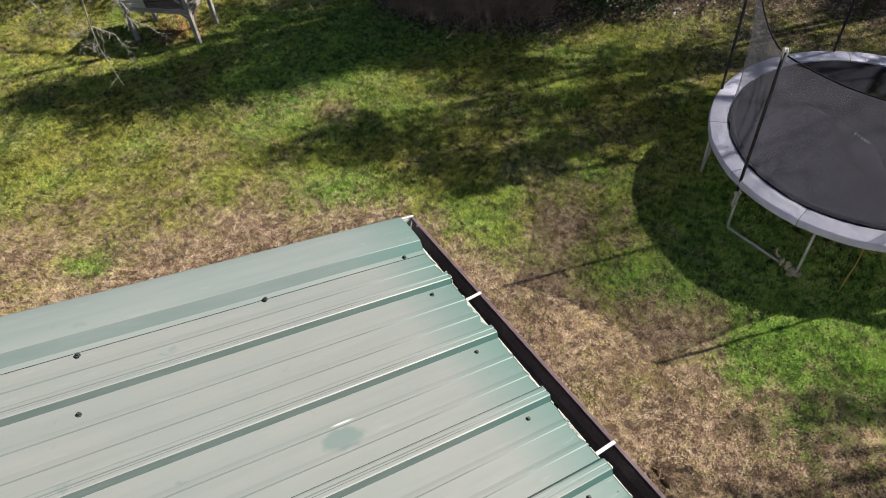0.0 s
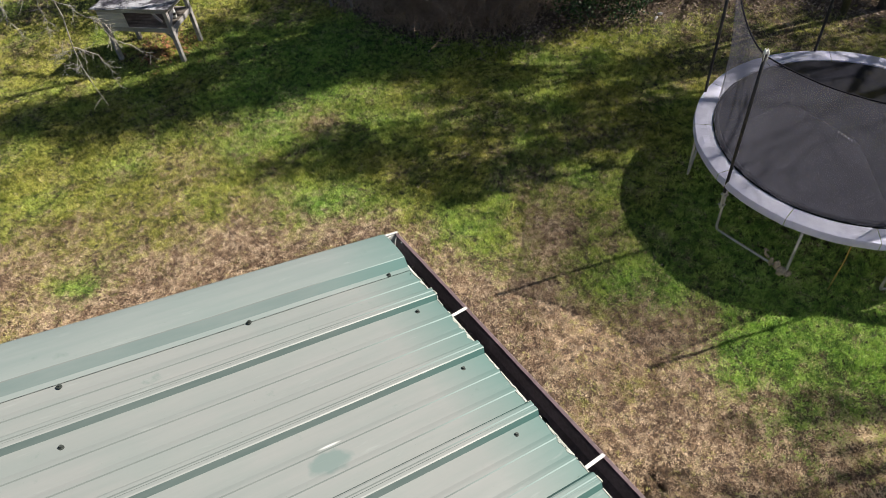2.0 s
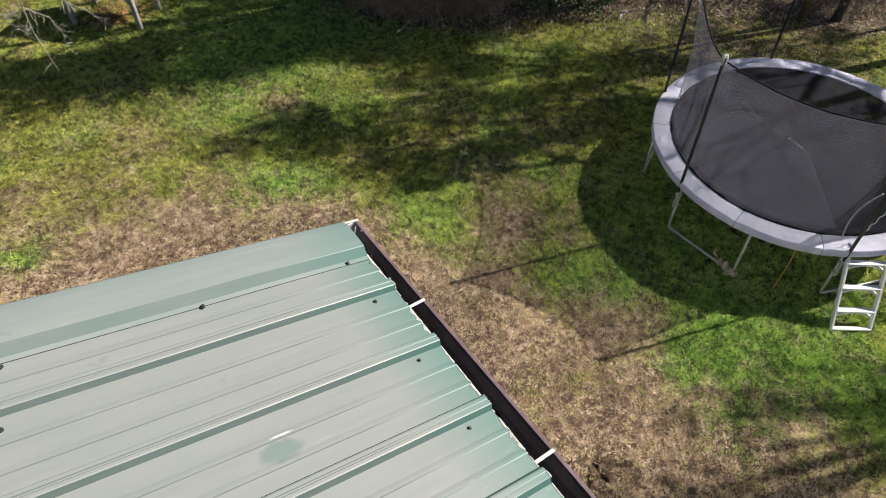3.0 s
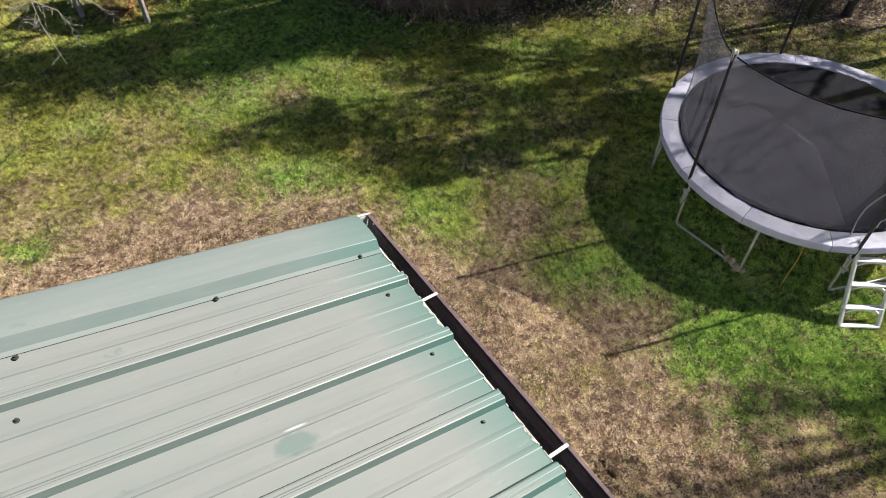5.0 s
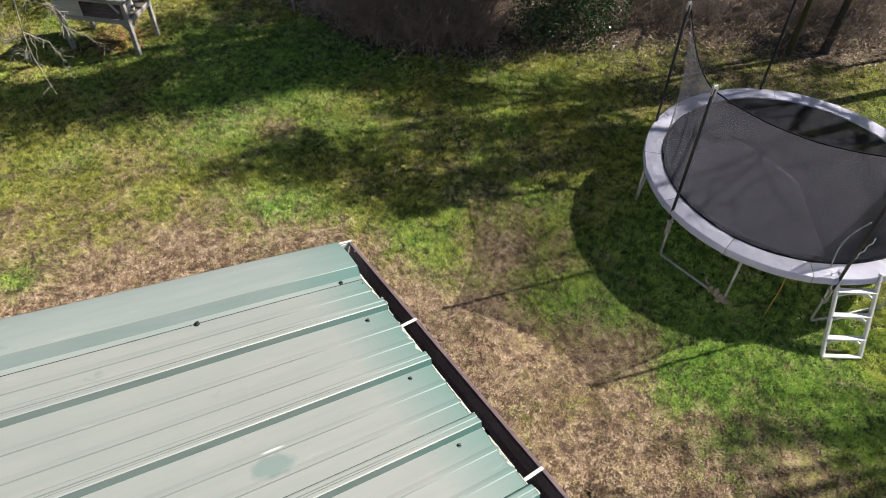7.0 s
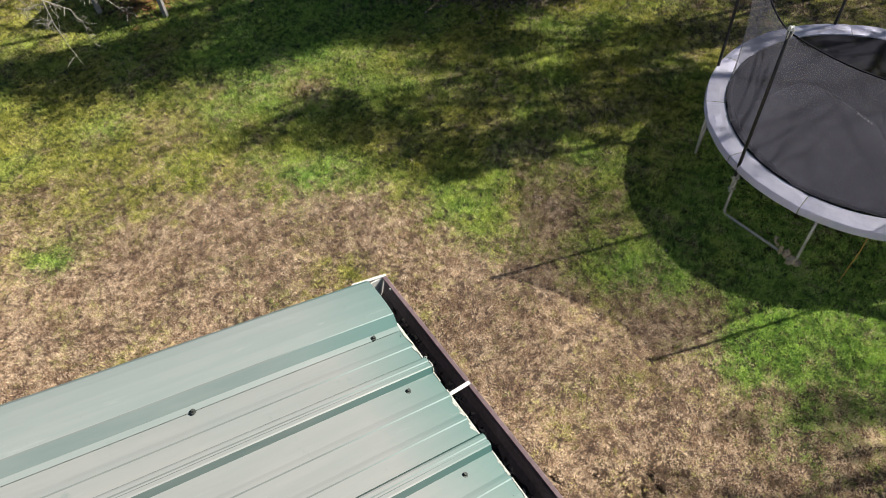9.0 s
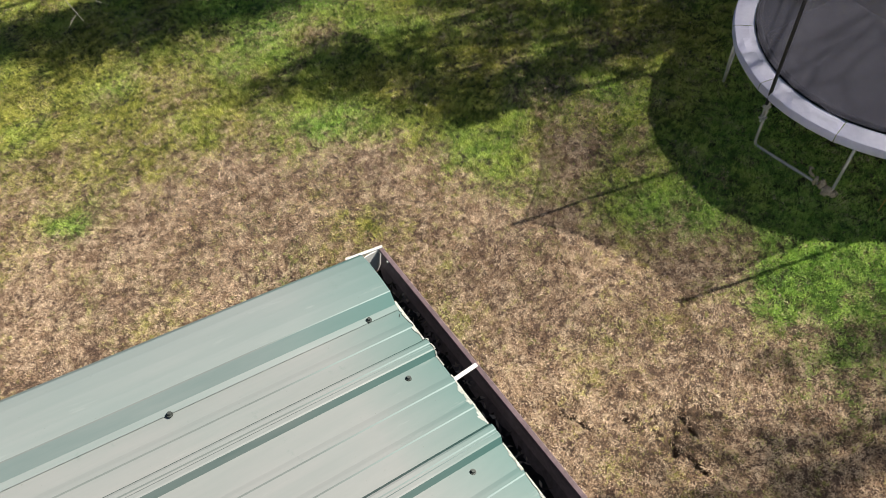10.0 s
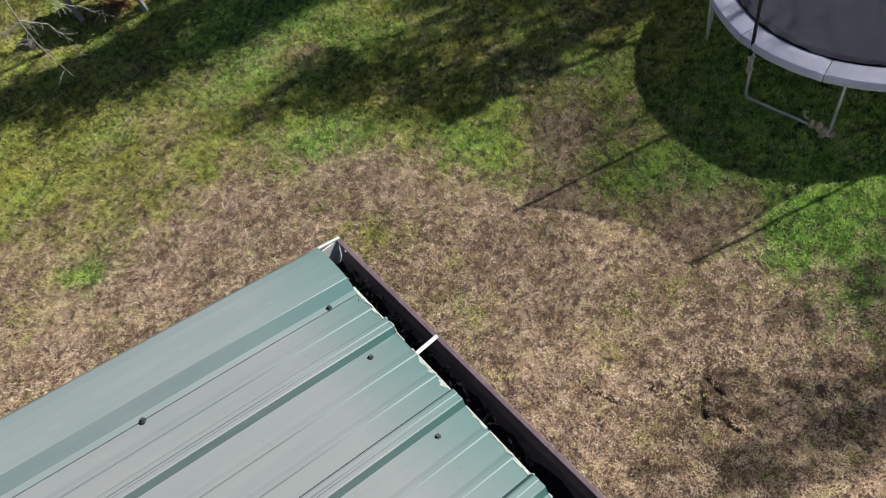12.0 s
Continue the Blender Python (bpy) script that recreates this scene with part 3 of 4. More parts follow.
def leaf_scatter(name, label, pts, size, mat, flat=0.5, category="leaves", lift=0.0):
    """Small folded leaves, four corners each, at the points given."""
    n = len(pts)
    a, t, r = rng.uniform(0, math.tau, n), rng.normal(0, flat, n), rng.normal(0, flat, n)
    s = size * rng.uniform(0.5, 1.4, n)
    f = np.stack([np.cos(a), np.sin(a), np.sin(t)], -1)
    l = np.stack([-np.sin(a), np.cos(a), np.sin(r)], -1)
    f, l = f * s[:, None], l * (s * rng.uniform(0.3, 0.55, n))[:, None]
    p = np.asarray(pts)
    up = np.zeros_like(p)
    up[:, 2] = s * 0.18 + lift
    v = np.stack([p - f, p - l * 0.9 + up, p + f, p + l * 0.9 + up], 1).reshape(-1, 3)
    faces = np.arange(4 * n).reshape(-1, 4)
    tri = np.concatenate([faces[:, [0, 1, 2]], faces[:, [0, 2, 3]]])
    return tagged(raw_mesh(name, v, tri, mat), label, category, kind="stuff")


n = 2600
gy_ = -rng.uniform(0.05, 1.0, n) ** 1.6 * 4.6 - 0.04
gx_ = np.where(rng.random(n) < 0.6, -0.098 + rng.normal(0, 0.008, n), rng.uniform(-0.105, -0.02, n))
gz_ = np.where(gx_ < -0.075, 5.99 - rng.uniform(0, 0.06, n), 5.868)
leaf_scatter("gutter_leaves", "dry shredded leaves caught along the roof edge", np.stack([gx_, gy_, gz_], -1), 0.0105, GUTTER_LEAF, 0.8)

# walls below the roof, out of sight from above
walls = base("house_wall", "pale siding wall below the eave", "wall", kind="structure")
bm = bmesh.new()
bar(bm, (-0.35, -0.25, 2.9), (-0.35, -5.2, 2.9), 5.8, 0.16, up=(1, 0, 0))
part("wall_east", bm, SIDING, walls)
bm = bmesh.new()
box(bm, (-2.4, -0.25, 2.9), (4.2, 0.16, 5.8))
part("wall_north", bm, SIDING, walls)
bm = bmesh.new()
box(bm, (-4.4, -2.75, 3.3), (0.16, 4.9, 6.6))
part("wall_west", bm, SIDING, walls)
bm = bmesh.new()
box(bm, (-2.4, -5.2, 2.9), (4.2, 0.16, 5.8))
part("wall_south", bm, SIDING, walls)
bm = bmesh.new()
box(bm, (-0.142, -2.6, 5.86), (0.03, 5.2, 0.18), bevel=0.004)
part("fascia", bm, WHITE_METAL, walls)
bm = bmesh.new()
box(bm, (-0.26, -2.6, 5.76), (0.22, 5.2, 0.02))
part("soffit", bm, WHITE_METAL, walls)

# ---- trampoline ----
TC, R_LEG, R_PAD, TOP = Vector((8.418, 1.993, 0)), 2.20, 2.266, 1.034


def ring(r, degrees, z):
    a = radians(degrees)
    return Vector((TC.x + r * math.cos(a), TC.y + r * math.sin(a), z))


tramp = base("trampoline", "large round trampoline with grey pad and tall safety net on grass", "trampoline")
bm = bmesh.new()
mid = bm.verts.new((TC.x, TC.y, TOP - 0.06))
loops = []
for k in range(1, 9):
    loops.append([bm.verts.new(ring(1.98 * k / 8, a, TOP - 0.02 - 0.04 * (1 - (k / 8) ** 2))) for a in range(0, 360, 6)])
for k in range(60):
    bm.faces.new((mid, loops[0][k], loops[0][(k + 1) % 60]))
    for a, b in zip(loops, loops[1:]):
        bm.faces.new((a[k], b[k], b[(k + 1) % 60], a[(k + 1) % 60]))
part("jumping_mat", bm, MAT, tramp, "black woven jumping mat", True)
bm = bmesh.new()
tube(bm, [ring(2.19, a, TOP - 0.07) for a in range(0, 361, 5)], 0.024, 8, False)
part("rim_tube", bm, STEEL, tramp)
for k in range(12):
    a0 = 15 + 30 * k
    bm = bmesh.new()
    rows = []
    for j in range(13):
        a = a0 + 30 * j / 12
        edge = 0.008 if j in (0, 12) else 0.0
        wob = 0.009 * noise.noise((a * 0.12, 5, 0)) + 0.007 * noise.noise((a * 0.5, 9, 0))
        prof = [(1.985, TOP - 0.03), (1.988, TOP - 0.004), (2.08, TOP + 0.004 + wob), (2.18, TOP + 0.004 - wob), (2.258, TOP + wob), (R_PAD, TOP - 0.010), (R_PAD + 0.006 + 1.5 * wob, TOP - 0.07), (R_PAD + 0.002, TOP - 0.12 + wob)]
        rows.append([bm.verts.new(ring(r, a + (0.12 if j == 0 else -0.12 if j == 12 else 0), z - edge)) for r, z in prof])
    for a, b in zip(rows, rows[1:]):
        for i in range(len(a) - 1):
            bm.faces.new((a[i], b[i], b[i + 1], a[i + 1]))
    bmesh.ops.solidify(bm, geom=bm.faces[:], thickness=0.006)
    part("pad_panel", bm, PAD, tramp)

LEG_SPANS = [(170, 201.6), (233.8, 265.5), (105, 136.6), (45, 76.7), (-15, 16.7), (294, 325.7)]
POLES = [170, 233.8, 112, 51, -12, 294]
for a, b in LEG_SPANS:
    bm = bmesh.new()
    p, q = ring(R_LEG, a, 0), ring(R_LEG, b, 0)
    d = (q - p).normalized() * 0.06
    lift = Vector((0, 0, 0.022))
    path = [ring(R_LEG, a, TOP - 0.08), p + Vector((0, 0, 0.09)), p + d * 0.35 + lift * 1.6, p + d + lift, q - d + lift, q - d * 0.35 + lift * 1.6, q + Vector((0, 0, 0.09)), ring(R_LEG, b, TOP - 0.08)]
    tube(bm, path, 0.021, 8)
    part("leg_frame", bm, STEEL, tramp, smooth=True)
for a in POLES:
    top = ring(R_LEG + 0.05, a, 3.12)
    bm = bmesh.new()
    tube(bm, [ring(R_LEG + 0.05, a, 0.82), top], 0.023, 8)
    pole = part("net_pole", bm, FOAM, tramp, "black foam covered net pole", True)
    bm = bmesh.new()
    tube(bm, [ring(R_LEG + 0.045, a, 0.50), ring(R_LEG + 0.048, a, 0.84)], 0.019, 8)
    for z in (0.56, 0.76):
        box(bm, ring(R_LEG + 0.025, a, z), (0.085, 0.085, 0.03), bevel=0.006)
    part("pole_bracket", bm, STEEL, pole, "steel clamp")
    bm = bmesh.new()
    bmesh.ops.create_uvsphere(bm, u_segments=10, v_segments=7, radius=0.024, matrix=Matrix.Translation(top + Vector((0, 0, 0.03))) @ Matrix.Diagonal((1, 0.9, 1.2, 1)))
    for s in range(4):
        w = Vector((math.cos(s * 1.7), math.sin(s * 1.7), 0))
        tube(bm, [top + w * 0.02 + Vector((0, 0, 0.06)), top + w * 0.032 + Vector((0, 0, 0.02)), top + w * 0.03 - Vector((0, 0, 0.05 + 0.02 * s))], [0.008, 0.009, 0.005], 5)
    part("pole_cap", bm, WHITE_CLOTH, pole, "white knotted strap", True)

# the net hangs from the pole tops, sagging between them, to the mat's edge
bm = bmesh.new()
columns, top_line = [], []
HUNG = [112, 170, 233.8, 294]
for i in range(3):
    a, b = HUNG[i], HUNG[i + 1]
    A, B = ring(R_LEG, a, 3.06), ring(R_LEG, b, 3.06)
    for j in range(15 if i == 2 else 14):
        s = j / 14
        top = A.lerp(B, s) - Vector((0, 0, 0.20 * 4 * s * (1 - s)))
        foot = ring(1.985, a + (b - a) * s, TOP + 0.015)
        col = []
        for h in range(11):
            u = h / 10
            p = foot.lerp(top, u)
            inward = (Vector((TC.x, TC.y, p.z)) - p).normalized()
            p += inward * (0.09 * math.sin(u * math.pi) * (0.5 + 2 * s * (1 - s)) + 0.03 * noise.noise((a + s * 8, u * 3, 1)))
            col.append(bm.verts.new(p))
        columns.append(col)
        top_line.append(top)
for a, b in zip(columns, columns[1:]):
    for h in range(10):
        bm.faces.new((a[h], b[h], b[h + 1], a[h + 1]))
net = part("safety_net", bm, NET, tramp, "see-through dark grey net", True)
bm = bmesh.new()
tube(bm, top_line, 0.010, 6, False)
part("top_hem", bm, HEM, net, "black hem", True)
bm = bmesh.new()
tube(bm, [ring(1.935 + 0.010 * noise.noise((a * 0.21, 4, 0)), a, TOP + 0.022 + 0.015 * noise.noise((a * 0.3, 0, 0))) for a in range(100, 306, 2)], [0.034 + 0.008 * noise.noise((a * 0.45, 7, 0)) for a in range(100, 306, 2)], 6, False)
part("bottom_hem", bm, HEM, net, "black gathered hem", True)
# the loose rest of the net lies slack over part of the mat
bm = bmesh.new()
rows = []
for i in range(15):
    f = i / 14
    a = ring(1.86 + 0.06 * noise.noise((f * 6, 2, 2)), 140 + 90 * f, 0)
    b = Vector((8.36, 3.1, 0)).lerp(Vector((8.36, 1.85, 0)), f / 0.6) if f < 0.6 else Vector((8.36, 1.85, 0)).lerp(Vector((7.27, 0.52, 0)), (f - 0.6) / 0.4)
    rows.append([bm.verts.new(a.lerp(b, j / 10) + Vector((0, 0, TOP - 0.012 + 0.028 * abs(noise.noise((i * 0.35, j * 0.4, 4)))))) for j in range(11)])
for a, b in zip(rows, rows[1:]):
    for j in range(10):
        bm.faces.new((a[j], b[j], b[j + 1], a[j + 1]))
slack = part("slack_net", bm, SLACK, tramp, "loose grey net fabric lying on the mat", True)
# unreadable maker's mark
for k, (w, h) in enumerate([(0.010, 0.070), (0.008, 0.045), (0.010, 0.04), (0.018, 0.038), (0.010, 0.045)]):
    bm = bmesh.new()
    box(bm, Vector((8.27 - 0.006 * k, 2.12 - 0.06 * k, TOP + 0.026)), (h, w, 0.002), Matrix.Rotation(0.35, 3, "Z"))
    part("maker_mark", bm, MARK, slack, "pale printed mark")
# entrance ties beside the ladder
for k in range(4):
    p = ring(2.10, 236 + 1.2 * k, 1.10 + 0.14 * k)
    bm = bmesh.new()
    tube(bm, [p, p + Vector((0.02, -0.03, 0.05)), p + Vector((0.035, -0.02, 0.13))], 0.007, 5)
    part("net_tie", bm, WHITE_CLOTH, net, "white tie")
bm = bmesh.new()
tube(bm, [ring(2.05 - 0.04 * math.sin(math.pi * u) + 0.11 * u * u, 232 - 1.5 * math.sin(math.pi * u) + 2 * u, TOP + 0.02 + 0.95 * u) for u in (k / 10 for k in range(11))], 0.010, 6)
part("zip_band", bm, plain("grey_webbing", (0.35, 0.35, 0.37), 0.7), net, "pale grey zip band")

strap = base("strap", "frayed yellow strap hanging from the trampoline rim to the grass", "strap")
bm = bmesh.new()
tube(bm, [ring(2.24, 217, 0.92), ring(2.23, 217.5, 0.6), ring(2.25, 217, 0.3), ring(2.29, 216.5, 0.012)], [0.009, 0.008, 0.009, 0.006], 5)
part("webbing", bm, ROPE_MAT, strap)
rag = base("rag_bundle", "brown knotted rag lying at the trampoline leg", "rag")
bm = bmesh.new()
c = Vector((6.31, 1.20, 0.0))
for k, (dx, dy, z, rx, rz) in enumerate(((0.0, 0.02, 0.06, 0.07, 0.06), (0.02, 0.12, 0.08, 0.05, 0.08), (-0.04, 0.19, 0.14, 0.032, 0.085), (0.04, -0.06, 0.04, 0.055, 0.04))):
    lump = bmesh.ops.create_icosphere(bm, subdivisions=3, radius=1.0)["verts"]
    for v in lump:
        n = 1 + 0.5 * noise.noise(v.co * 1.8 + Vector((k * 7, 0, 0))) + 0.3 * noise.noise(v.co * 4.5 + Vector((0, k * 5, 0)))
        v.co = c + Vector((dx + v.co.x * rx * n, dy + v.co.y * rx * 0.9 * n, max(0.01, z + v.co.z * rz * n)))
tube(bm, [c + Vector((-0.05, 0.24, 0.2)), c + Vector((-0.1, 0.28, 0.27)), c + Vector((-0.05, 0.33, 0.30)), c + Vector((0.01, 0.3, 0.24))], [0.018, 0.022, 0.018, 0.01], 6)
part("cloth", bm, RAG, rag, smooth=True)

# ---- ladder ----
ladder = base("trampoline_ladder", "white metal ladder with arched steps leaning on trampoline", "ladder")
L0, R0, L1, R1 = Vector((6.735, -0.27, 0)), Vector((7.165, -0.575, 0)), Vector((7.17, 0.235, 1.06)), Vector((7.60, -0.085, 1.06))
across = (R0 - L0).normalized()
for a, b in ((L0, L1), (R0, R1)):
    bm = bmesh.new()
    bar(bm, a, b, 0.068, 0.038, 0.008, up=across)
    part("rail", bm, LADDER_MAT, ladder)
for f in (0.24, 0.51, 0.79):
    a, b = L0.lerp(L1, f), R0.lerp(R1, f)
    bm = bmesh.new()
    bar(bm, a, b, 0.085, 0.022, 0.005)
    for s in range(8):
        u0, u1 = s / 8, (s + 1) / 8
        d0, d1 = 0.11 * (2 * u0 - 1) ** 2 + 0.03, 0.11 * (2 * u1 - 1) ** 2 + 0.03
        bar(bm, a.lerp(b, u0) - Vector((0, 0, d0)), a.lerp(b, u1) - Vector((0, 0, d1)), 0.045, 0.03)
    part("step", bm, LADDER_MAT, ladder)
bm = bmesh.new()
bar(bm, L0 + Vector((0, 0, 0.03)), R0 + Vector((0, 0, 0.03)), 0.06, 0.035, 0.006)
part("foot_bar", bm, LADDER_MAT, ladder)

# ---- hutch ----
hutch = base("rabbit_hutch", "old weathered grey wooden hutch on legs with stained roof", "hutch", (1.11, 12.70, 0))
hutch.matrix_basis = Matrix.Translation((1.11, 12.70, 0)) @ Matrix(((-0.70, 0.68, 0), (0.714, 0.733, 0), (0, 0, 1))).to_4x4()
HW, HD = 1.62, 0.88  # x along the front, away from the near corner; y to the back


def plank(name, a, b, wide, deep, mat=OLD_WOOD, up=(0, 0, 1), label=""):
    bm = bmesh.new()
    bar(bm, a, b, deep, wide, 0.004, up)
    return part(name, bm, mat, hutch, label)


for x, y, z in ((0.02, 0.02, 1.2), (HW - 0.05, 0.02, 0.8), (0.02, HD, 1.12), (HW - 0.05, HD, 0.8)):
    plank("leg", (x - 0.05 + 0.05, y, -0.02), (x, y, z), 0.085, 0.085)
for y in (0.0, HD):
    plank("sill", (-0.02, y, 0.77), (HW, y, 0.77), 0.10, 0.05)
for x in (0.0, HW - 0.03):
    plank("side_sill", (x, 0, 0.77), (x, HD, 0.77), 0.10, 0.05)
for k in range(7):
    plank("floor_board", (0.0, 0.06 + k * 0.126, 0.815), (HW, 0.06 + k * 0.126, 0.815), 0.02, 0.12, DIM_WOOD)
for k in range(4):
    z = 0.862 + 0.103 * k
    plank("front_board", (1.0, -0.01, z), (HW + 0.01, -0.01, z), 0.10, 0.022, PALE_WOOD)
    if k < 3:
        plank("back_board", (0.4, HD, z), (HW, HD, z), 0.10, 0.022, INNER_WOOD)
        plank("end_board", (HW, 0, z), (HW, HD, z), 0.10, 0.022, PALE_WOOD)
plank("top_rail", (-0.02, -0.02, 1.21), (HW, -0.02, 1.21), 0.09, 0.035)
plank("back_rail", (-0.02, HD, 1.11), (HW, HD, 1.11), 0.08, 0.035)
plank("side_rail", (0, 0, 1.20), (0, HD, 1.13), 0.08, 0.035)
plank("prop", (0.30, 0.2, 0.84), (0.62, 0.25, 1.15), 0.05, 0.03, PALE_WOOD)
plank("loose_board", (0.08, 0.12, 0.85), (0.06, 0.4, 1.12), 0.09, 0.02, PALE_WOOD, (1, 0, 0), "bleached leaning board")
plank("brace", (0.02, 0.02, 0.55), (0.2, 0.0, 0.75), 0.05, 0.035)
plank("side_brace", (0.02, 0.05, 0.55), (0.0, 0.24, 0.75), 0.05, 0.035)
for x0, x1, up, mat in ((-0.12, 1.08, 0.0, TIN), (1.08, HW + 0.10, -0.035, TIN)):
    bm = bmesh.new()
    rows = []
    for i in range(9):
        x = x0 + (x1 - x0) * i / 8
        rows.append([bm.verts.new((x, -0.09 + (HD + 0.17) * j / 6, 1.285 + up - 0.075 * j / 6 + 0.012 * noise.noise((x * 3, j * 0.7, 2)))) for j in range(7)])
    for a, b in zip(rows, rows[1:]):
        for j in range(6):
            bm.faces.new((a[j], b[j], b[j + 1], a[j + 1]))
    bmesh.ops.solidify(bm, geom=bm.faces[:], thickness=0.022)
    part("roof_sheet", bm, mat, hutch, "stained grey roof sheet")
bottle = base("water_bottle", "clouded plastic water bottle standing on the hutch floor", "bottle")
bottle.matrix_basis = hutch.matrix_basis @ Matrix.Translation((0.10, 0.42, 0.825))
bm = bmesh.new()
tube(bm, [(0, 0, 0), (0, 0, 0.02), (0, 0, 0.17), (0, 0, 0.21), (0, 0, 0.24)], [0.035, 0.04, 0.04, 0.02, 0.016], 10)
body = part("bottle_body", bm, BOTTLE, bottle, smooth=True)
bm = bmesh.new()
tube(bm, [(0, 0, 0.07), (0, 0, 0.13)], 0.0415, 10)
part("band", bm, DARK, bottle, "dark band")
can = base("bin", "dark grey plastic bin standing behind the hutch", "bin", (1.85, 16.1, 0))
bm = bmesh.new()
tube(bm, [(0, 0, 0), (0, 0, 0.5), (0, 0, 0.86)], [0.2, 0.24, 0.27], 14)
part("bin_body", bm, CAN, can, smooth=True)
bm = bmesh.new()
tube(bm, [(0, 0, 0.85), (0, 0, 0.9), (0, 0, 0.93)], [0.285, 0.28, 0.12], 14)
part("lid", bm, CAN, can, "grey lid", True)

# ---- trees, brush and woodland edge ----
def limb(segments, start, way, length, radius, depth, spread_, droop, r):
    """Grow one limb and its side limbs; adds (points, radii) to segments."""
    steps = 5
    pts, rad = [start.copy()], [radius]
    d = way.normalized()
    for k in range(steps):
        d = (d + Vector((r.uniform(-1, 1), r.uniform(-1, 1), r.uniform(-1, 1))) * 0.22 + Vector((0, 0, droop))).normalized()
        pts.append(pts[-1] + d * (length / steps))
        rad.append(radius * (1 - 0.6 * (k + 1) / steps))
    segments.append((pts, rad, depth))
    if depth == 0:
        return
    for k in range(spread_):
        f = 0.3 + 0.7 * (k + r.random()) / spread_
        i = min(int(f * steps), steps - 1)
        at = pts[i].lerp(pts[i + 1], f * steps - i)
        turn = Matrix.Rotation(r.uniform(0, math.tau), 3, d) @ Matrix.Rotation(radians(r.uniform(28, 62)), 3, d.orthogonal())
        limb(segments, at, turn @ d, length * r.uniform(0.45, 0.68), max(radius * (1 - 0.6 * f) * 0.62, 0.004), depth - 1, spread_, droop, r)


def tubes_mesh(name, segments, mat, parent, label="", sides=(3, 4, 5, 7, 9)):
    verts, faces, count = [], [], 0
    for pts, rad, depth in segments:
        n = sides[min(depth, len(sides) - 1)]
        normal = None
        for i, p in enumerate(pts):
            d = (pts[min(i + 1, len(pts) - 1)] - pts[max(i - 1, 0)]).normalized()
            normal = d.orthogonal().normalized() if normal is None else (normal - d * normal.dot(d)).normalized()
            s = d.cross(normal)
            for k in range(n):
                verts.append(p + (normal * math.cos(k * math.tau / n) + s * math.sin(k * math.tau / n)) * rad[i])
        for i in range(len(pts) - 1):
            for k in range(n):
                faces.append((count + i * n + k, count + i * n + (k + 1) % n, count + (i + 1) * n + (k + 1) % n, count + (i + 1) * n + k))
        count += n * len(pts)
    ob = raw_mesh(name, [tuple(v) for v in verts], faces, mat, parent)
    if label:
        tagged(ob, label)
    return ob


def bare_tree(label, at, tall, girth, seed, lean=(0, 0), depth=4, low=0.3, mat=BARK, limbs=9):
    r = random.Random(seed)
    tree = base("bare_tree", label, "tree", at)
    trunk, crown = [], []
    pts = [Vector((lean[0] * f * f * tall + 0.12 * r.uniform(-1, 1) * f, lean[1] * f * f * tall + 0.12 * r.uniform(-1, 1) * f, tall * 0.8 * f - 0.05)) for f in [k / 8 for k in range(9)]]
    rad = [girth * (1.25 if k == 0 else 1 - 0.8 * k / 8) for k in range(9)]
    trunk.append((pts, rad, 4))
    for k in range(limbs):
        f = low + (1 - low) * (k + 0.5 * r.random()) / limbs
        i = min(int(f * 8), 7)
        p = pts[i].lerp(pts[i + 1], f * 8 - i)
        a = k * 2.4 + r.uniform(-0.4, 0.4)
        way = Vector((math.cos(a), math.sin(a), r.uniform(0.35, 0.9)))
        limb(crown, p, way, tall * r.uniform(0.26, 0.38) * (1.15 - 0.5 * f), girth * 0.42 * (1.1 - 0.7 * f), depth - 1, 5, 0.02, r)
    tubes_mesh("trunk", trunk, mat, tree)
    tubes_mesh("crown", crown, BARK, tree, "leafless limbs and twigs")
    return tree


def leaf_cloud(name, centres, radii, per, size, mat, parent, label, seed):
    """Many small leaves on lumpy clumps, thinner towards the middle."""
    g = np.random.default_rng(seed)
    v, n_all = [], 0
    for c, rr in zip(centres, radii):
        n = int(per * rr * rr)
        d = g.normal(size=(n, 3))
        d /= np.linalg.norm(d, axis=1)[:, None]
        rad = rr * (0.55 + 0.5 * g.random(n) ** 0.6) * (1 + 0.25 * np.sin(d[:, 0] * 5 + c[0]) * np.sin(d[:, 1] * 6 + c[1]))
        p = np.asarray(c) + d * rad[:, None] * np.array([1, 1, 0.85])
        p = p[p[:, 2] > 0.03]
        n = len(p)
        f = g.normal(size=(n, 3))
        f /= np.linalg.norm(f, axis=1)[:, None]
        o = np.cross(f, g.normal(size=(n, 3)))
        o /= np.linalg.norm(o, axis=1)[:, None]
        s = size * g.uniform(0.6, 1.4, n)[:, None]
        v.append(np.stack([p - f * s, p + o * s * 0.5, p + f * s, p - o * s * 0.5], 1).reshape(-1, 3))
        n_all += n
    ob = raw_mesh(name, np.concatenate(v), np.arange(4 * n_all).reshape(-1, 4), mat, parent)
    if label:
        tagged(ob, label)
    return ob


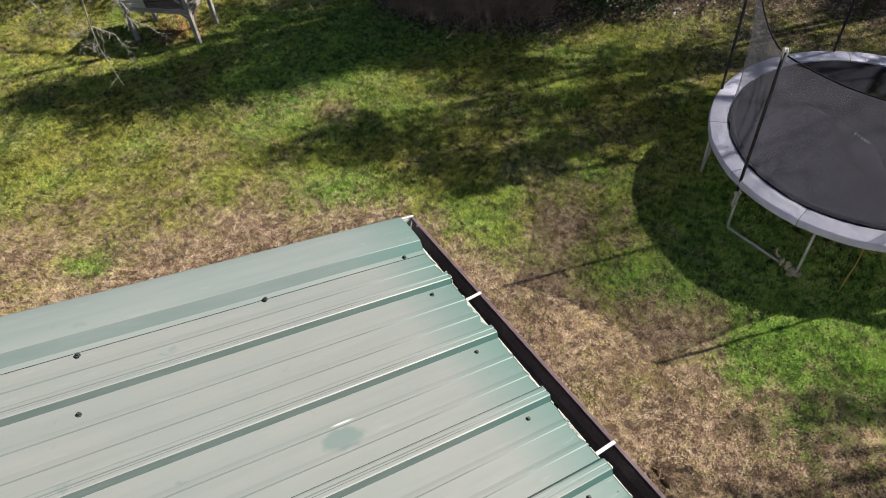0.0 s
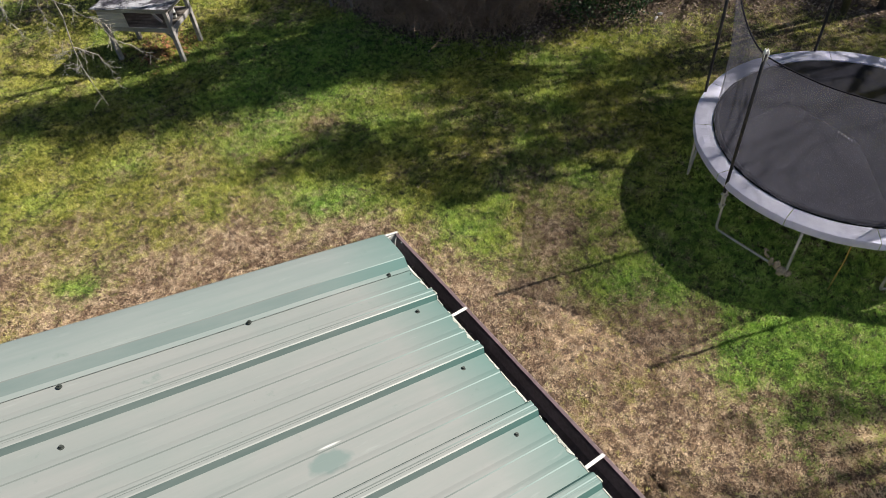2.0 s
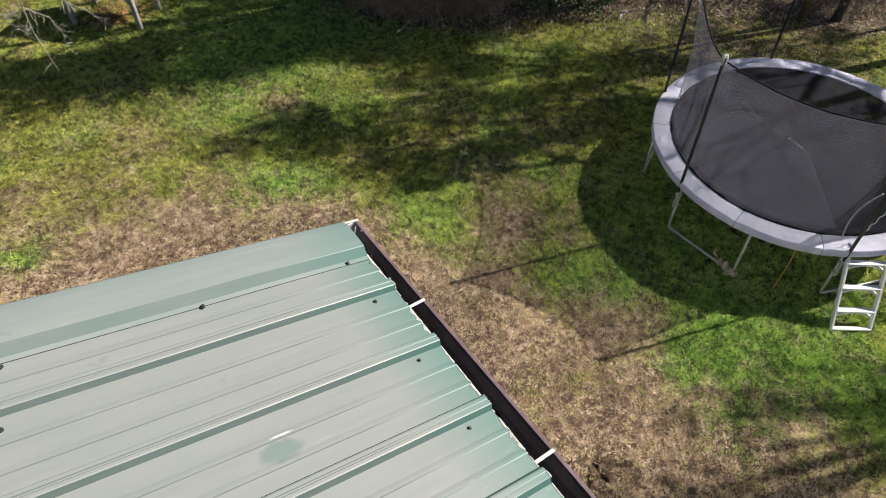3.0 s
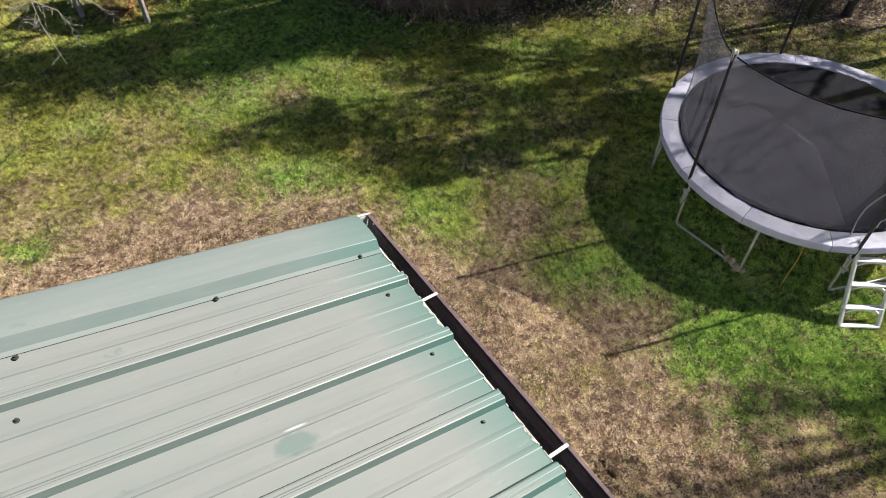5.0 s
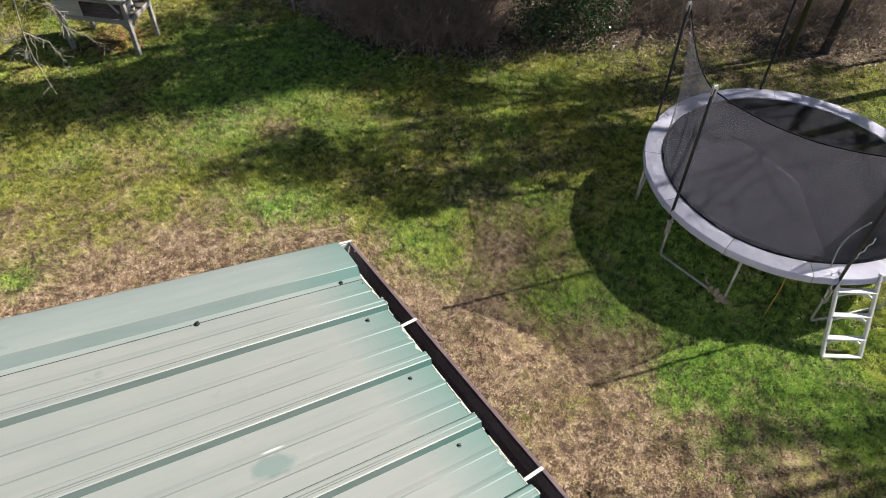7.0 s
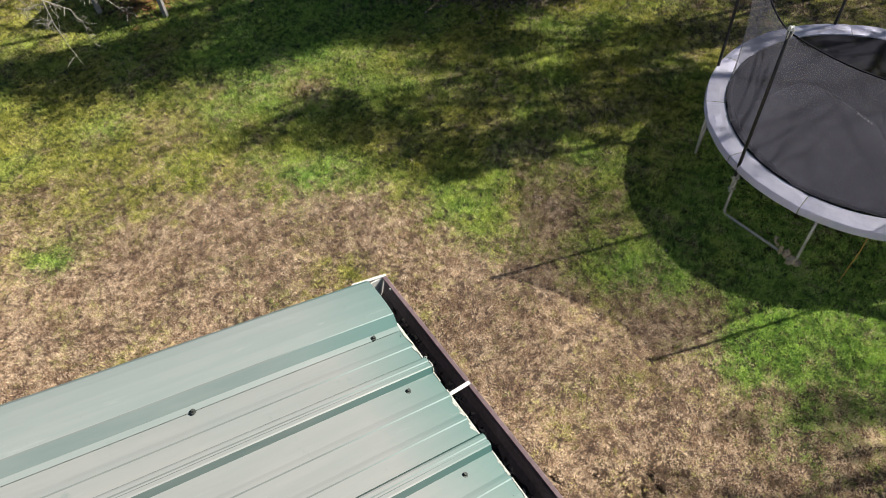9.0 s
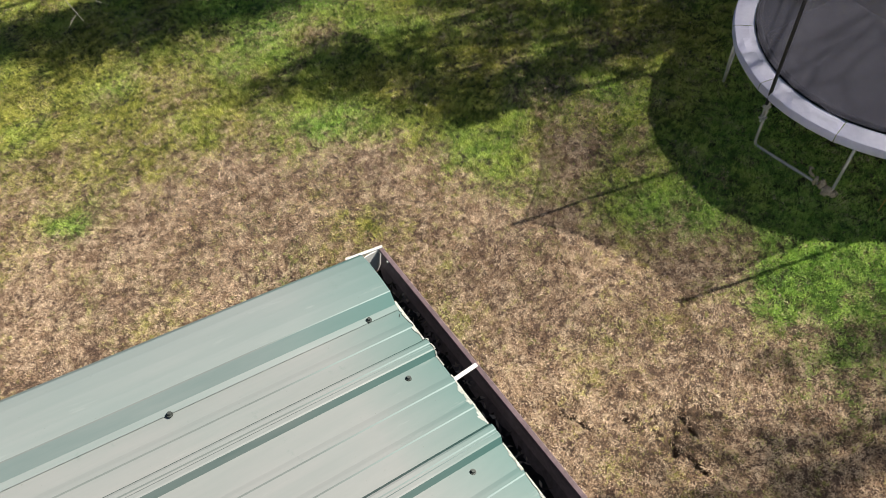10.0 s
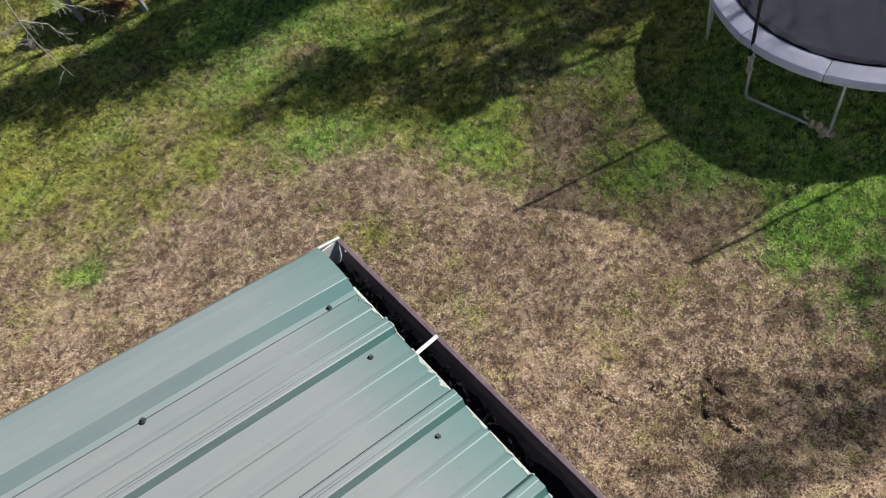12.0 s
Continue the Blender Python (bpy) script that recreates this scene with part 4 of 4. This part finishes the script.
def evergreen(name, label, at, clumps, per, size, mat, seed, girth):
    tree = base(name, label, "tree" if "tree" in name else "shrub", at)
    r = random.Random(seed)
    top = max(c[2] for c in clumps)
    segs = [([Vector((0.05 * r.uniform(-1, 1), 0.05 * r.uniform(-1, 1), top * f - 0.03)) for f in (0, 0.25, 0.5, 0.75, 1)], [girth, girth * 0.85, girth * 0.65, girth * 0.4, girth * 0.15], 4)]
    for x, y, z, rr in clumps:
        p = Vector((0, 0, max(0.1, z * 0.6)))
        e = Vector((x, y, z))
        segs.append(([p, p.lerp(e, 0.5) + Vector((0, 0, 0.1)), e], [girth * 0.35, girth * 0.22, 0.01], 2))
    tubes_mesh("trunk", segs, BARK, tree)
    leaf_cloud("crown", [c[:3] for c in clumps], [c[3] for c in clumps], per, size, mat, tree, "dense evergreen leaves", seed)
    return tree


def clumps_for(seed, n, wide, z0, z1, r0, r1, taper=0.0):
    r = random.Random(seed)
    out = []
    for k in range(n):
        f = (k + r.random()) / n
        w = wide * (1 - taper * f)
        a, d = r.uniform(0, math.tau), w * math.sqrt(r.random())
        out.append((d * math.cos(a), d * math.sin(a), z0 + (z1 - z0) * f, r.uniform(r0, r1)))
    return out


# glossy holly at the wood's edge
def hedge_clumps(seed, n, half, deep, z0, z1, r0, r1):
    """Clumps along the wood's edge, which runs down to the south-east."""
    r = random.Random(seed)
    out = []
    for k in range(n):
        u, v, z = r.uniform(-half, half), r.uniform(-deep, deep), z0 + (z1 - z0) * ((k + r.random()) / n) ** 1.2
        out.append((u * 0.86 + v * 0.5, -u * 0.5 + v * 0.86, z, r.uniform(r0, r1)))
    return out


evergreen("holly_tree", "broad glossy dark green holly at the wood edge", (9.45, 8.75, 0), hedge_clumps(3, 60, 1.35, 0.75, 0.25, 3.6, 0.32, 0.6) + clumps_for(5, 14, 1.0, 3.4, 6.0, 0.4, 0.7, 0.5), 1900, 0.034, HOLLY, 5, 0.10)
evergreen("evergreen_tree", "dark evergreen tree standing in the thicket", (9.4, 12.0, 0), clumps_for(8, 24, 1.7, 1.2, 4.0, 0.5, 0.9, 0.4), 420, 0.06, PINE, 8, 0.12)


def shade_pine(label, at, shade, low, high, r0, r1, per, seed, girth=0.13):
    """An unseen tall pine added for shade; its crown stands, seen along the sun, over the given spots of the lawn: x,
    y, how dense.
    """
    r = random.Random(seed)
    clumps = []
    for gx, gy, dense in shade:
        for k in range(3):
            h = r.uniform(low, high)
            x, y = gx + r.uniform(-0.4, 0.4) + SUN.x / SUN.z * h, gy + r.uniform(-0.4, 0.4) + SUN.y / SUN.z * h
            clumps.append((x - at[0], y - at[1], h, r.uniform(r0, r1) * math.sqrt(dense)))
    return evergreen("pine_tree", label, at, clumps, per, 0.075, PINE, seed, girth)


shade_pine("unseen tall pine tree with a dense ragged crown, added for shade", (12.9, 9.5, 0), [(-1.3, 12.3, 0.6), (-0.6, 11.3, 0.8), (0.3, 11.3, 0.8), (1.0, 10.9, 0.6), (1.6, 10.4, 0.6), (2.4, 10.5, 0.8), (3.1, 10.9, 0.9),
           (3.8, 11.2, 1), (4.6, 11.5, 1), (3.7, 12.7, 0.9), (1.6, 12.0, 0.8), (0.7, 12.2, 0.8), (-0.4, 12.3, 0.6), (4.8, 12.8, 1), (2.9, 9.9, 0.5), (4.4, 10.5, 0.9), (2.3, 13.4, 0.9), (3.4, 13.4, 0.9), (4.3, 13.6, 0.9), (2.8, 12.6, 0.7), (-1.9, 12.8, 0.8), (-2.4, 12.9, 0.6), (-1.0, 12.0, 0.8), (-0.2, 11.9, 0.7), (0.6, 11.6, 0.7), (-2.2, 12.2, 0.6), (-1.6, 11.5, 0.6)], 9.0, 12.0, 0.45, 0.75, 600, 61)
shade_pine("unseen tall pine tree with a ragged needle crown, added for shade", (16.9, 3.2, 0), [(4.3, 9.4, 0.7), (3.8, 9.9, 0.6), (6.3, 8.1, 0.6), (4.7, 9.8, 1.0), (5.0, 8.9, 0.9), (5.1, 8.2, 0.7), (6.1, 8.9, 1.0), (6.6, 9.0, 1.0), (5.6, 9.9, 1.1),
           (1.4, 7.9, 0.25), (1.9, 8.0, 0.4), (2.4, 8.0, 0.65), (2.8, 7.7, 0.75), (3.2, 7.2, 0.75), (2.6, 7.2, 0.6), (3.7, 6.8, 0.7), (4.9, 7.4, 0.5), (5.7, 8.0, 0.8), (6.3, 7.4, 0.5)], 9.5, 12.0, 0.4, 0.65, 560, 62, 0.05)
shade_pine("unseen tall pine tree with a thin ragged crown, added for shade", (15.2, 2.6, 0), [(3.0, 6.0, 0.7), (3.5, 5.8, 1.0), (4.1, 5.6, 1.1), (4.6, 5.3, 1.0), (5.1, 5.1, 0.5), (5.5, 5.6, 1.0), (4.8, 6.6, 0.8),
           (5.9, 6.2, 0.75), (6.4, 5.5, 1.1), (6.4, 4.8, 1.1), (7.2, 4.9, 1.1), (7.8, 5.4, 0.8), (7.3, 6.1, 0.8), (5.6, 7.0, 0.65), (7.9, 4.5, 1.0), (8.4, 6.2, 0.7), (7.6, 7.0, 0.6)], 8.5, 11.0, 0.35, 0.55, 560, 63)
shade_pine("unseen tall pine tree with a thin ragged crown, added for shade", (15.3, -4.6, 0), [(5.4, -0.8, 0.2), (5.8, -1.5, 0.35), (6.3, -1.8, 0.45), (3.0, -0.55, 0.5), (3.5, -1.1, 0.6), (4.3, -1.4, 0.5), (2.2, -0.65, 0.5), (4.6, -0.55, 0.35), (4.2, -0.35, 0.25), (2.7, -1.3, 0.7), (1.7, -0.5, 0.3)], 8.5, 11.0, 0.3, 0.5, 460, 65)
shade_pine("unseen tall pine tree with a thin ragged crown, added for shade", (21.5, 3.3, 0), [(9.2, 6.2, 0.9), (9.9, 5.4, 0.8), (10.8, 5.8, 0.9), (11.6, 5.0, 0.8), (12.6, 5.7, 0.9), (11.0, 4.2, 0.7), (12.0, 3.7, 0.6), (13.4, 4.2, 0.9), (13.6, 5.6, 1.0), (14.6, 6.2, 1.0), (12.2, 7.6, 1.0), (13.2, 7.0, 0.9), (7.2, 9.6, 0.9), (6.2, 10.6, 0.8), (15.5, 5.0, 0.9)], 9.0, 12.0, 0.4, 0.65, 520, 66, 0.045)
# added to shade the grass behind the hutch
evergreen("evergreen_tree", "dark evergreen tree added beside the lawn for shade", (5.6, 15.3, 0), clumps_for(74, 22, 1.2, 3.6, 8.0, 0.5, 0.85, 0.4), 380, 0.07, PINE, 74, 0.11)

bare_tree("leafless tree with mossy trunk at the wood edge", (13.03, 5.14, 0), 15.5, 0.065, 21, low=0.42, limbs=13, mat=MOSSY)
bare_tree("leafless dark tree at the wood edge", (13.75, 4.75, 0), 8.5, 0.09, 29, low=0.4, limbs=9, depth=3, mat=DARK_BARK)
bare_tree("leafless grey tree in the thicket", (8.1, 10.9, 0), 14.0, 0.17, 25, low=0.45, limbs=13)
bare_tree("leafless grey tree in the wood", (15.4, 6.6, 0), 11.0, 0.13, 23)


def spreading_tree(label, at, tall, girth, reach, seed):
    """A bare tree with a few long level limbs that reach over the trampoline; each limb: points, seen along the sun, and its height."""
    r = random.Random(seed)
    tree = base("bare_tree", label, "tree", at)
    o = Vector(at)
    trunk = [Vector((0.1 * r.uniform(-1, 1) * k, 0.1 * r.uniform(-1, 1) * k, tall * k / 8 - 0.05)) for k in range(9)]
    tubes_mesh("trunk", [(trunk, [girth * (1.2 - k / 9) for k in range(9)], 4)], BARK, tree)
    crown = []
    for h, thick, line in reach:
        pts = [Vector((x + SUN.x / SUN.z * h, y + SUN.y / SUN.z * h, 1.0 + h + 0.1 * r.uniform(-1, 1))) - o for x, y in line]
        pts.insert(0, Vector((0.0, 0.0, pts[0].z - 0.8)))
        crown.append((pts, [thick * (1 - 0.75 * k / (len(pts) - 1)) for k in range(len(pts))], 2))
        for a, b in zip(pts[1:], pts[2:]):
            for _ in range(3):
                way = (b - a).normalized() + Vector((r.uniform(-1, 1), r.uniform(-1, 1), r.uniform(-0.5, 0.8))) * 0.8
                limb(crown, a.lerp(b, r.random()), way, r.uniform(0.7, 1.5), thick * 0.3, 1, 3, 0.0, r)
    for k in range(7):
        limb(crown, trunk[4 + k // 2], Vector((math.cos(k * 2.4), math.sin(k * 2.4), 0.9)), 2.4, girth * 0.35, 2, 4, 0.02, r)
    tubes_mesh("crown", crown, BARK, tree, "leafless limbs and twigs")
    return tree


spreading_tree("leafless grey tree with long level limbs beside the yard", (17.5, 0.6, 0), 11.5, 0.17,
               [(6.0, 0.085, [(10.6, 3.05), (10.0, 2.88), (9.42, 2.69), (8.74, 2.59), (7.98, 2.38), (7.2, 2.5)]),
                (6.3, 0.06, [(10.5, 1.63), (9.5, 1.85), (8.6, 2.06), (7.65, 2.15), (6.9, 2.0)]),
                (6.6, 0.05, [(10.9, 2.6), (10.3, 2.2), (9.4, 1.2), (8.6, 0.7), (7.9, 0.1)])], 28)
bare_tree("leafless grey tree beyond the lawn", (13.6, -3.4, 0), 9.0, 0.12, 24)


# the tree whose bare branch hangs into view in front of the hutch
def hanging_tree():
    r = random.Random(40)
    tree = base("bare_tree", "leafless tree with pale drooping lichen-grey twigs", "tree", (-5.4, 11.6, 0))
    o = Vector((-5.4, 11.6, 0))
    trunk = [([Vector((0, 0, -0.05)), Vector((0.1, 0, 1.2)), Vector((0.3, -0.1, 2.6)), Vector((0.5, 0.1, 4.4)), Vector((0.4, 0.2, 6.6))], [0.2, 0.16, 0.14, 0.1, 0.04], 4)]
    tubes_mesh("trunk", trunk, BARK, tree)
    segs = []
    o2 = o - Vector((0, 0, 0.40))
    main = [Vector(p) - o2 for p in ((-5.1, 11.5, 2.8), (-3.7, 11.4, 5.2), (-2.3, 11.0, 5.7), (-1.35, 10.7, 4.6), (-0.77, 10.3, 3.08), (-0.74, 10.3, 2.76), (-0.73, 10.35, 2.38), (-0.81, 10.3, 1.88), (-0.83, 10.25, 1.49), (-0.80, 10.3, 1.1), (-0.74, 10.3, 0.67))]
    segs.append((main, [0.07, 0.05, 0.035, 0.022, 0.015, 0.013, 0.012, 0.011, 0.009, 0.007, 0.004], 2))
    side = [((-1.35, 10.7, 4.6), (-1.13, 10.3, 3.21), (-0.8, 10.3, 3.04), (-1.02, 10.3, 2.49), (-0.98, 10.3, 2.26)), ((-0.9, 10.4, 3.3), (-0.9, 10.3, 2.82), (-0.58, 10.3, 2.49), (-0.34, 10.3, 2.23), (-0.08, 10.3, 2.01)),
            ((-2.3, 11.0, 5.7), (-1.51, 10.3, 3.2), (-1.48, 10.3, 2.88), (-1.44, 10.3, 2.5)), ((-0.81, 10.3, 1.88), (-0.59, 10.3, 1.69), (-0.45, 10.3, 1.39), (-0.39, 10.3, 1.03)),
            ((-0.82, 10.3, 1.82), (-1.0, 10.3, 1.85), (-1.18, 10.3, 1.85)), ((-0.83, 10.25, 1.49), (-0.92, 10.3, 1.53), (-1.14, 10.3, 1.51)),
            ((-0.34, 10.3, 2.23), (-0.16, 10.3, 1.81), (0.17, 10.3, 1.43), (0.45, 10.3, 1.14)), ((-1.51, 10.3, 3.2), (-1.25, 10.2, 2.95), (-1.0, 10.2, 3.0), (-0.7, 10.2, 2.9))]
    for line in side:
        knots = [Vector(p) - o2 for p in line]
        pts = [knots[0]]
        for a, b in zip(knots, knots[1:]):
            for k in (1, 2, 3):
                pts.append(a.lerp(b, k / 3) + Vector((r.uniform(-1, 1), r.uniform(-1, 1), r.uniform(-1, 1))) * 0.045)
        segs.append((pts, [0.010 * (1 - 0.7 * k / (len(pts) - 1)) for k in range(len(pts))], 1))
    for pts, rad, d in list(segs):
        first = 3 if d == 2 else 0
        for k in range(int(1.9 * (len(pts) - first))):
            i = r.randrange(first, len(pts) - 1)
            p = pts[i].lerp(pts[i + 1], r.random())
            w = ((pts[i + 1] - pts[i]).normalized() + Vector((r.uniform(-1, 1), r.uniform(-1, 1), r.uniform(-0.9, 0.7))) * 1.5).normalized()
            n = r.uniform(0.08, 0.30)
            q = p + w * n * 0.5 + Vector((r.uniform(-1, 1), r.uniform(-1, 1), r.uniform(-1, 0.5))) * 0.05
            e = q + (w + Vector((r.uniform(-1, 1), r.uniform(-1, 1), r.uniform(-1, 0.3))) * 0.4) * n * 0.5
            segs.append(([p, q, e], [0.0042, 0.0036, 0.0022], 0))
            for _ in range(2):
                b = p.lerp(q, r.random())
                segs.append(([b, b + (w + Vector((r.uniform(-1, 1), r.uniform(-1, 1), r.uniform(-1, 1))) * 1.1) * n * 0.3], [0.0034, 0.0020], 0))
    for k in range(5):
        limb(segs, Vector((0.4, 0.1, 2.8 + 0.8 * k)), Vector((math.cos(k * 2.2 + 2), math.sin(k * 2.2 + 2), 0.7)), 2.2, 0.05, 2, 4, 0.0, r)
    tubes_mesh("crown", segs, TWIG, tree, "pale drooping twigs")


hanging_tree()


# brown tangle of dry stems
def thicket(label, n, spots, tall, seed, mat=BRUSH):
    r = random.Random(seed)
    segs = []
    for k in range(n):
        x, y, w = r.choice(spots)
        a, d = r.uniform(0, math.tau), w * math.sqrt(r.random())
        p = Vector((x + d * math.cos(a), y + d * math.sin(a), -0.02))
        if p.y < float(wood_edge(p.x)) + 0.1:
            continue
        h = tall * r.uniform(0.35, 1.1)
        b = r.uniform(0, math.tau)
        out = Vector((math.cos(b), math.sin(b), 0)) * h * r.uniform(0.3, 1.5)
        swerve = Vector((r.uniform(-1, 1), r.uniform(-1, 1), r.uniform(-0.4, 0.4))) * h * 0.3
        pts = [p, p + Vector((0, 0, h * 0.45)) + out * 0.2 + swerve * 0.6, p + Vector((0, 0, h * 0.85)) + out * 0.6 + swerve, p + Vector((0, 0, h * r.uniform(0.3, 0.95))) + out]
        g = r.uniform(0.004, 0.010)
        segs.append((pts, [g, g * 0.8, g * 0.6, g * 0.3], 0))
        for _ in range(5):
            q = pts[1].lerp(pts[3], r.random())
            w2 = Vector((r.uniform(-1, 1), r.uniform(-1, 1), r.uniform(-0.6, 0.9))) * 0.28 * tall * r.uniform(0.4, 1)
            segs.append(([q, q + w2 * 0.5 + Vector((0, 0, 0.02)), q + w2], [g * 0.5, g * 0.4, 0.001], 0))
    ob = tubes_mesh("brush_tangle", segs, mat, None)
    return tagged(ob, label, "brush", kind="stuff")


thicket("dry brown brush along the wood edge", 1500, [(5.9, 11.2, 1.2), (6.9, 10.2, 1.2), (6.4, 10.9, 1.4), (7.5, 9.8, 0.9)], 1.3, 51)
thicket("thin grey brown brush in leaf litter", 1150, [(11.6, 8.6, 1.4), (13.5, 7.4, 1.6), (12.3, 7.6, 1.0), (15.5, 6.4, 1.5), (14.8, 5.6, 1.4), (12.6, 8.0, 1.5), (16.0, 5.0, 1.5)], 1.2, 52, plain("grey_stems", (0.20, 0.16, 0.14), 0.9, 0, 0.4, 10, 0.4))

# leaf litter under the trees, and strays on the lawn
n = 75000
lx, ly = rng.uniform(3.8, 17.5, n), rng.uniform(2.5, 15, n)
keep = rng.random(n) < litter_cover(lx, ly)
lx, ly = lx[keep], ly[keep]
leaf_scatter("leaf_litter", "brown fallen leaves on the wood floor", np.stack([lx, ly, ground_height(lx, ly) + 0.012], -1), 0.034, DRY, 0.6)
n = 900
lx, ly = rng.uniform(-4, 13, n), rng.uniform(-2.5, 16, n)
leaf_scatter("stray_leaves", "dry leaves scattered over the lawn", np.stack([lx, ly, ground_height(lx, ly) + 0.02], -1), 0.022, DRY, 0.5)
lx, ly = 0.9 + rng.normal(0, 0.38, 700), 13.5 + rng.normal(0, 0.32, 700)
leaf_scatter("hutch_litter", "reddish straw and leaves under the hutch", np.stack([lx, ly, ground_height(lx, ly) + 0.02], -1), 0.032, plain("rusty_straw", (0.40, 0.18, 0.09), 0.9, 0, 0.4, 12, 0.4), 0.4)


def stone(label, at, size, seed, mat=STONE):
    bm = bmesh.new()
    bmesh.ops.create_icosphere(bm, subdivisions=3, radius=1.0)
    for v in bm.verts:
        k = 1 + 0.45 * noise.noise(v.co * 1.6 + Vector((seed, 0, 0))) + 0.2 * noise.noise(v.co * 4 + Vector((0, seed, 0)))
        v.co = Vector((v.co.x * size[0] * k, v.co.y * size[1] * k, max(v.co.z * size[2] * k, -0.03)))
    ob = part("rock", bm, mat, None, smooth=True)
    ob.matrix_basis = pose(*at, 0, 0, seed * 40)
    return tagged(ob, label, "rock")


stone("flat grey rock lying at the thicket edge", (5.81, 10.55, 0.0), (0.15, 0.10, 0.06), 3)
stone("pale stone lying in leaf litter by shrub", (9.95, 7.42, 0.02), (0.07, 0.03, 0.035), 5, PALE_WOOD)
stone("pale stone lying in leaf litter by shrub", (10.15, 7.5, 0.02), (0.03, 0.06, 0.03), 6, PALE_WOOD)
for at, to in (((5.1, 12.3, 0), (4.98, 12.2, 0.75)), ((4.75, 12.7, 0), (4.72, 12.72, 0.6))):
    bm = bmesh.new()
    bar(bm, Vector(at) - Vector((0, 0, 0.03)), to, 0.06, 0.05, 0.006)
    tagged(part("stake", bm, OLD_WOOD, None), "grey wooden stake standing at the thicket", "stake", "stakes by the thicket")

# ---- grass blades ----
grass("lawn_grass", "short mixed green and tan lawn grass", 330000, 7, -5.5, 9.0, -2.4, 9.5, 0.047, 0.0060, (0.3, 3.0))
grass("lawn_grass", "short green lawn grass before the hutch", 130000, 6, -6.5, 5.0, 9.5, 16.5, 0.046, 0.0066, (-99, 0))
grass("lawn_grass", "short olive lawn grass beyond the trampoline", 62000, 6, 9.0, 14.8, -0.5, 8.6, 0.044, 0.0066, (-99, 0))
grass("lawn_grass", "short green lawn grass before the thicket", 15000, 6, 5.0, 9.0, 9.5, 12.8, 0.046, 0.0068, (-99, 0))
grass("lawn_grass", "short green lawn grass behind the hutch", 26000, 6, -6.5, 5.0, 16.5, 20.0, 0.05, 0.009, (-99, 0))
grass("lawn_grass", "sparse lawn grass around the yard", 95000, 4, -14.0, 20.0, -14.0, 26.0, 0.085, 0.024, (-99, 0), (-5.4, 14.5, -2.4, 19.0))
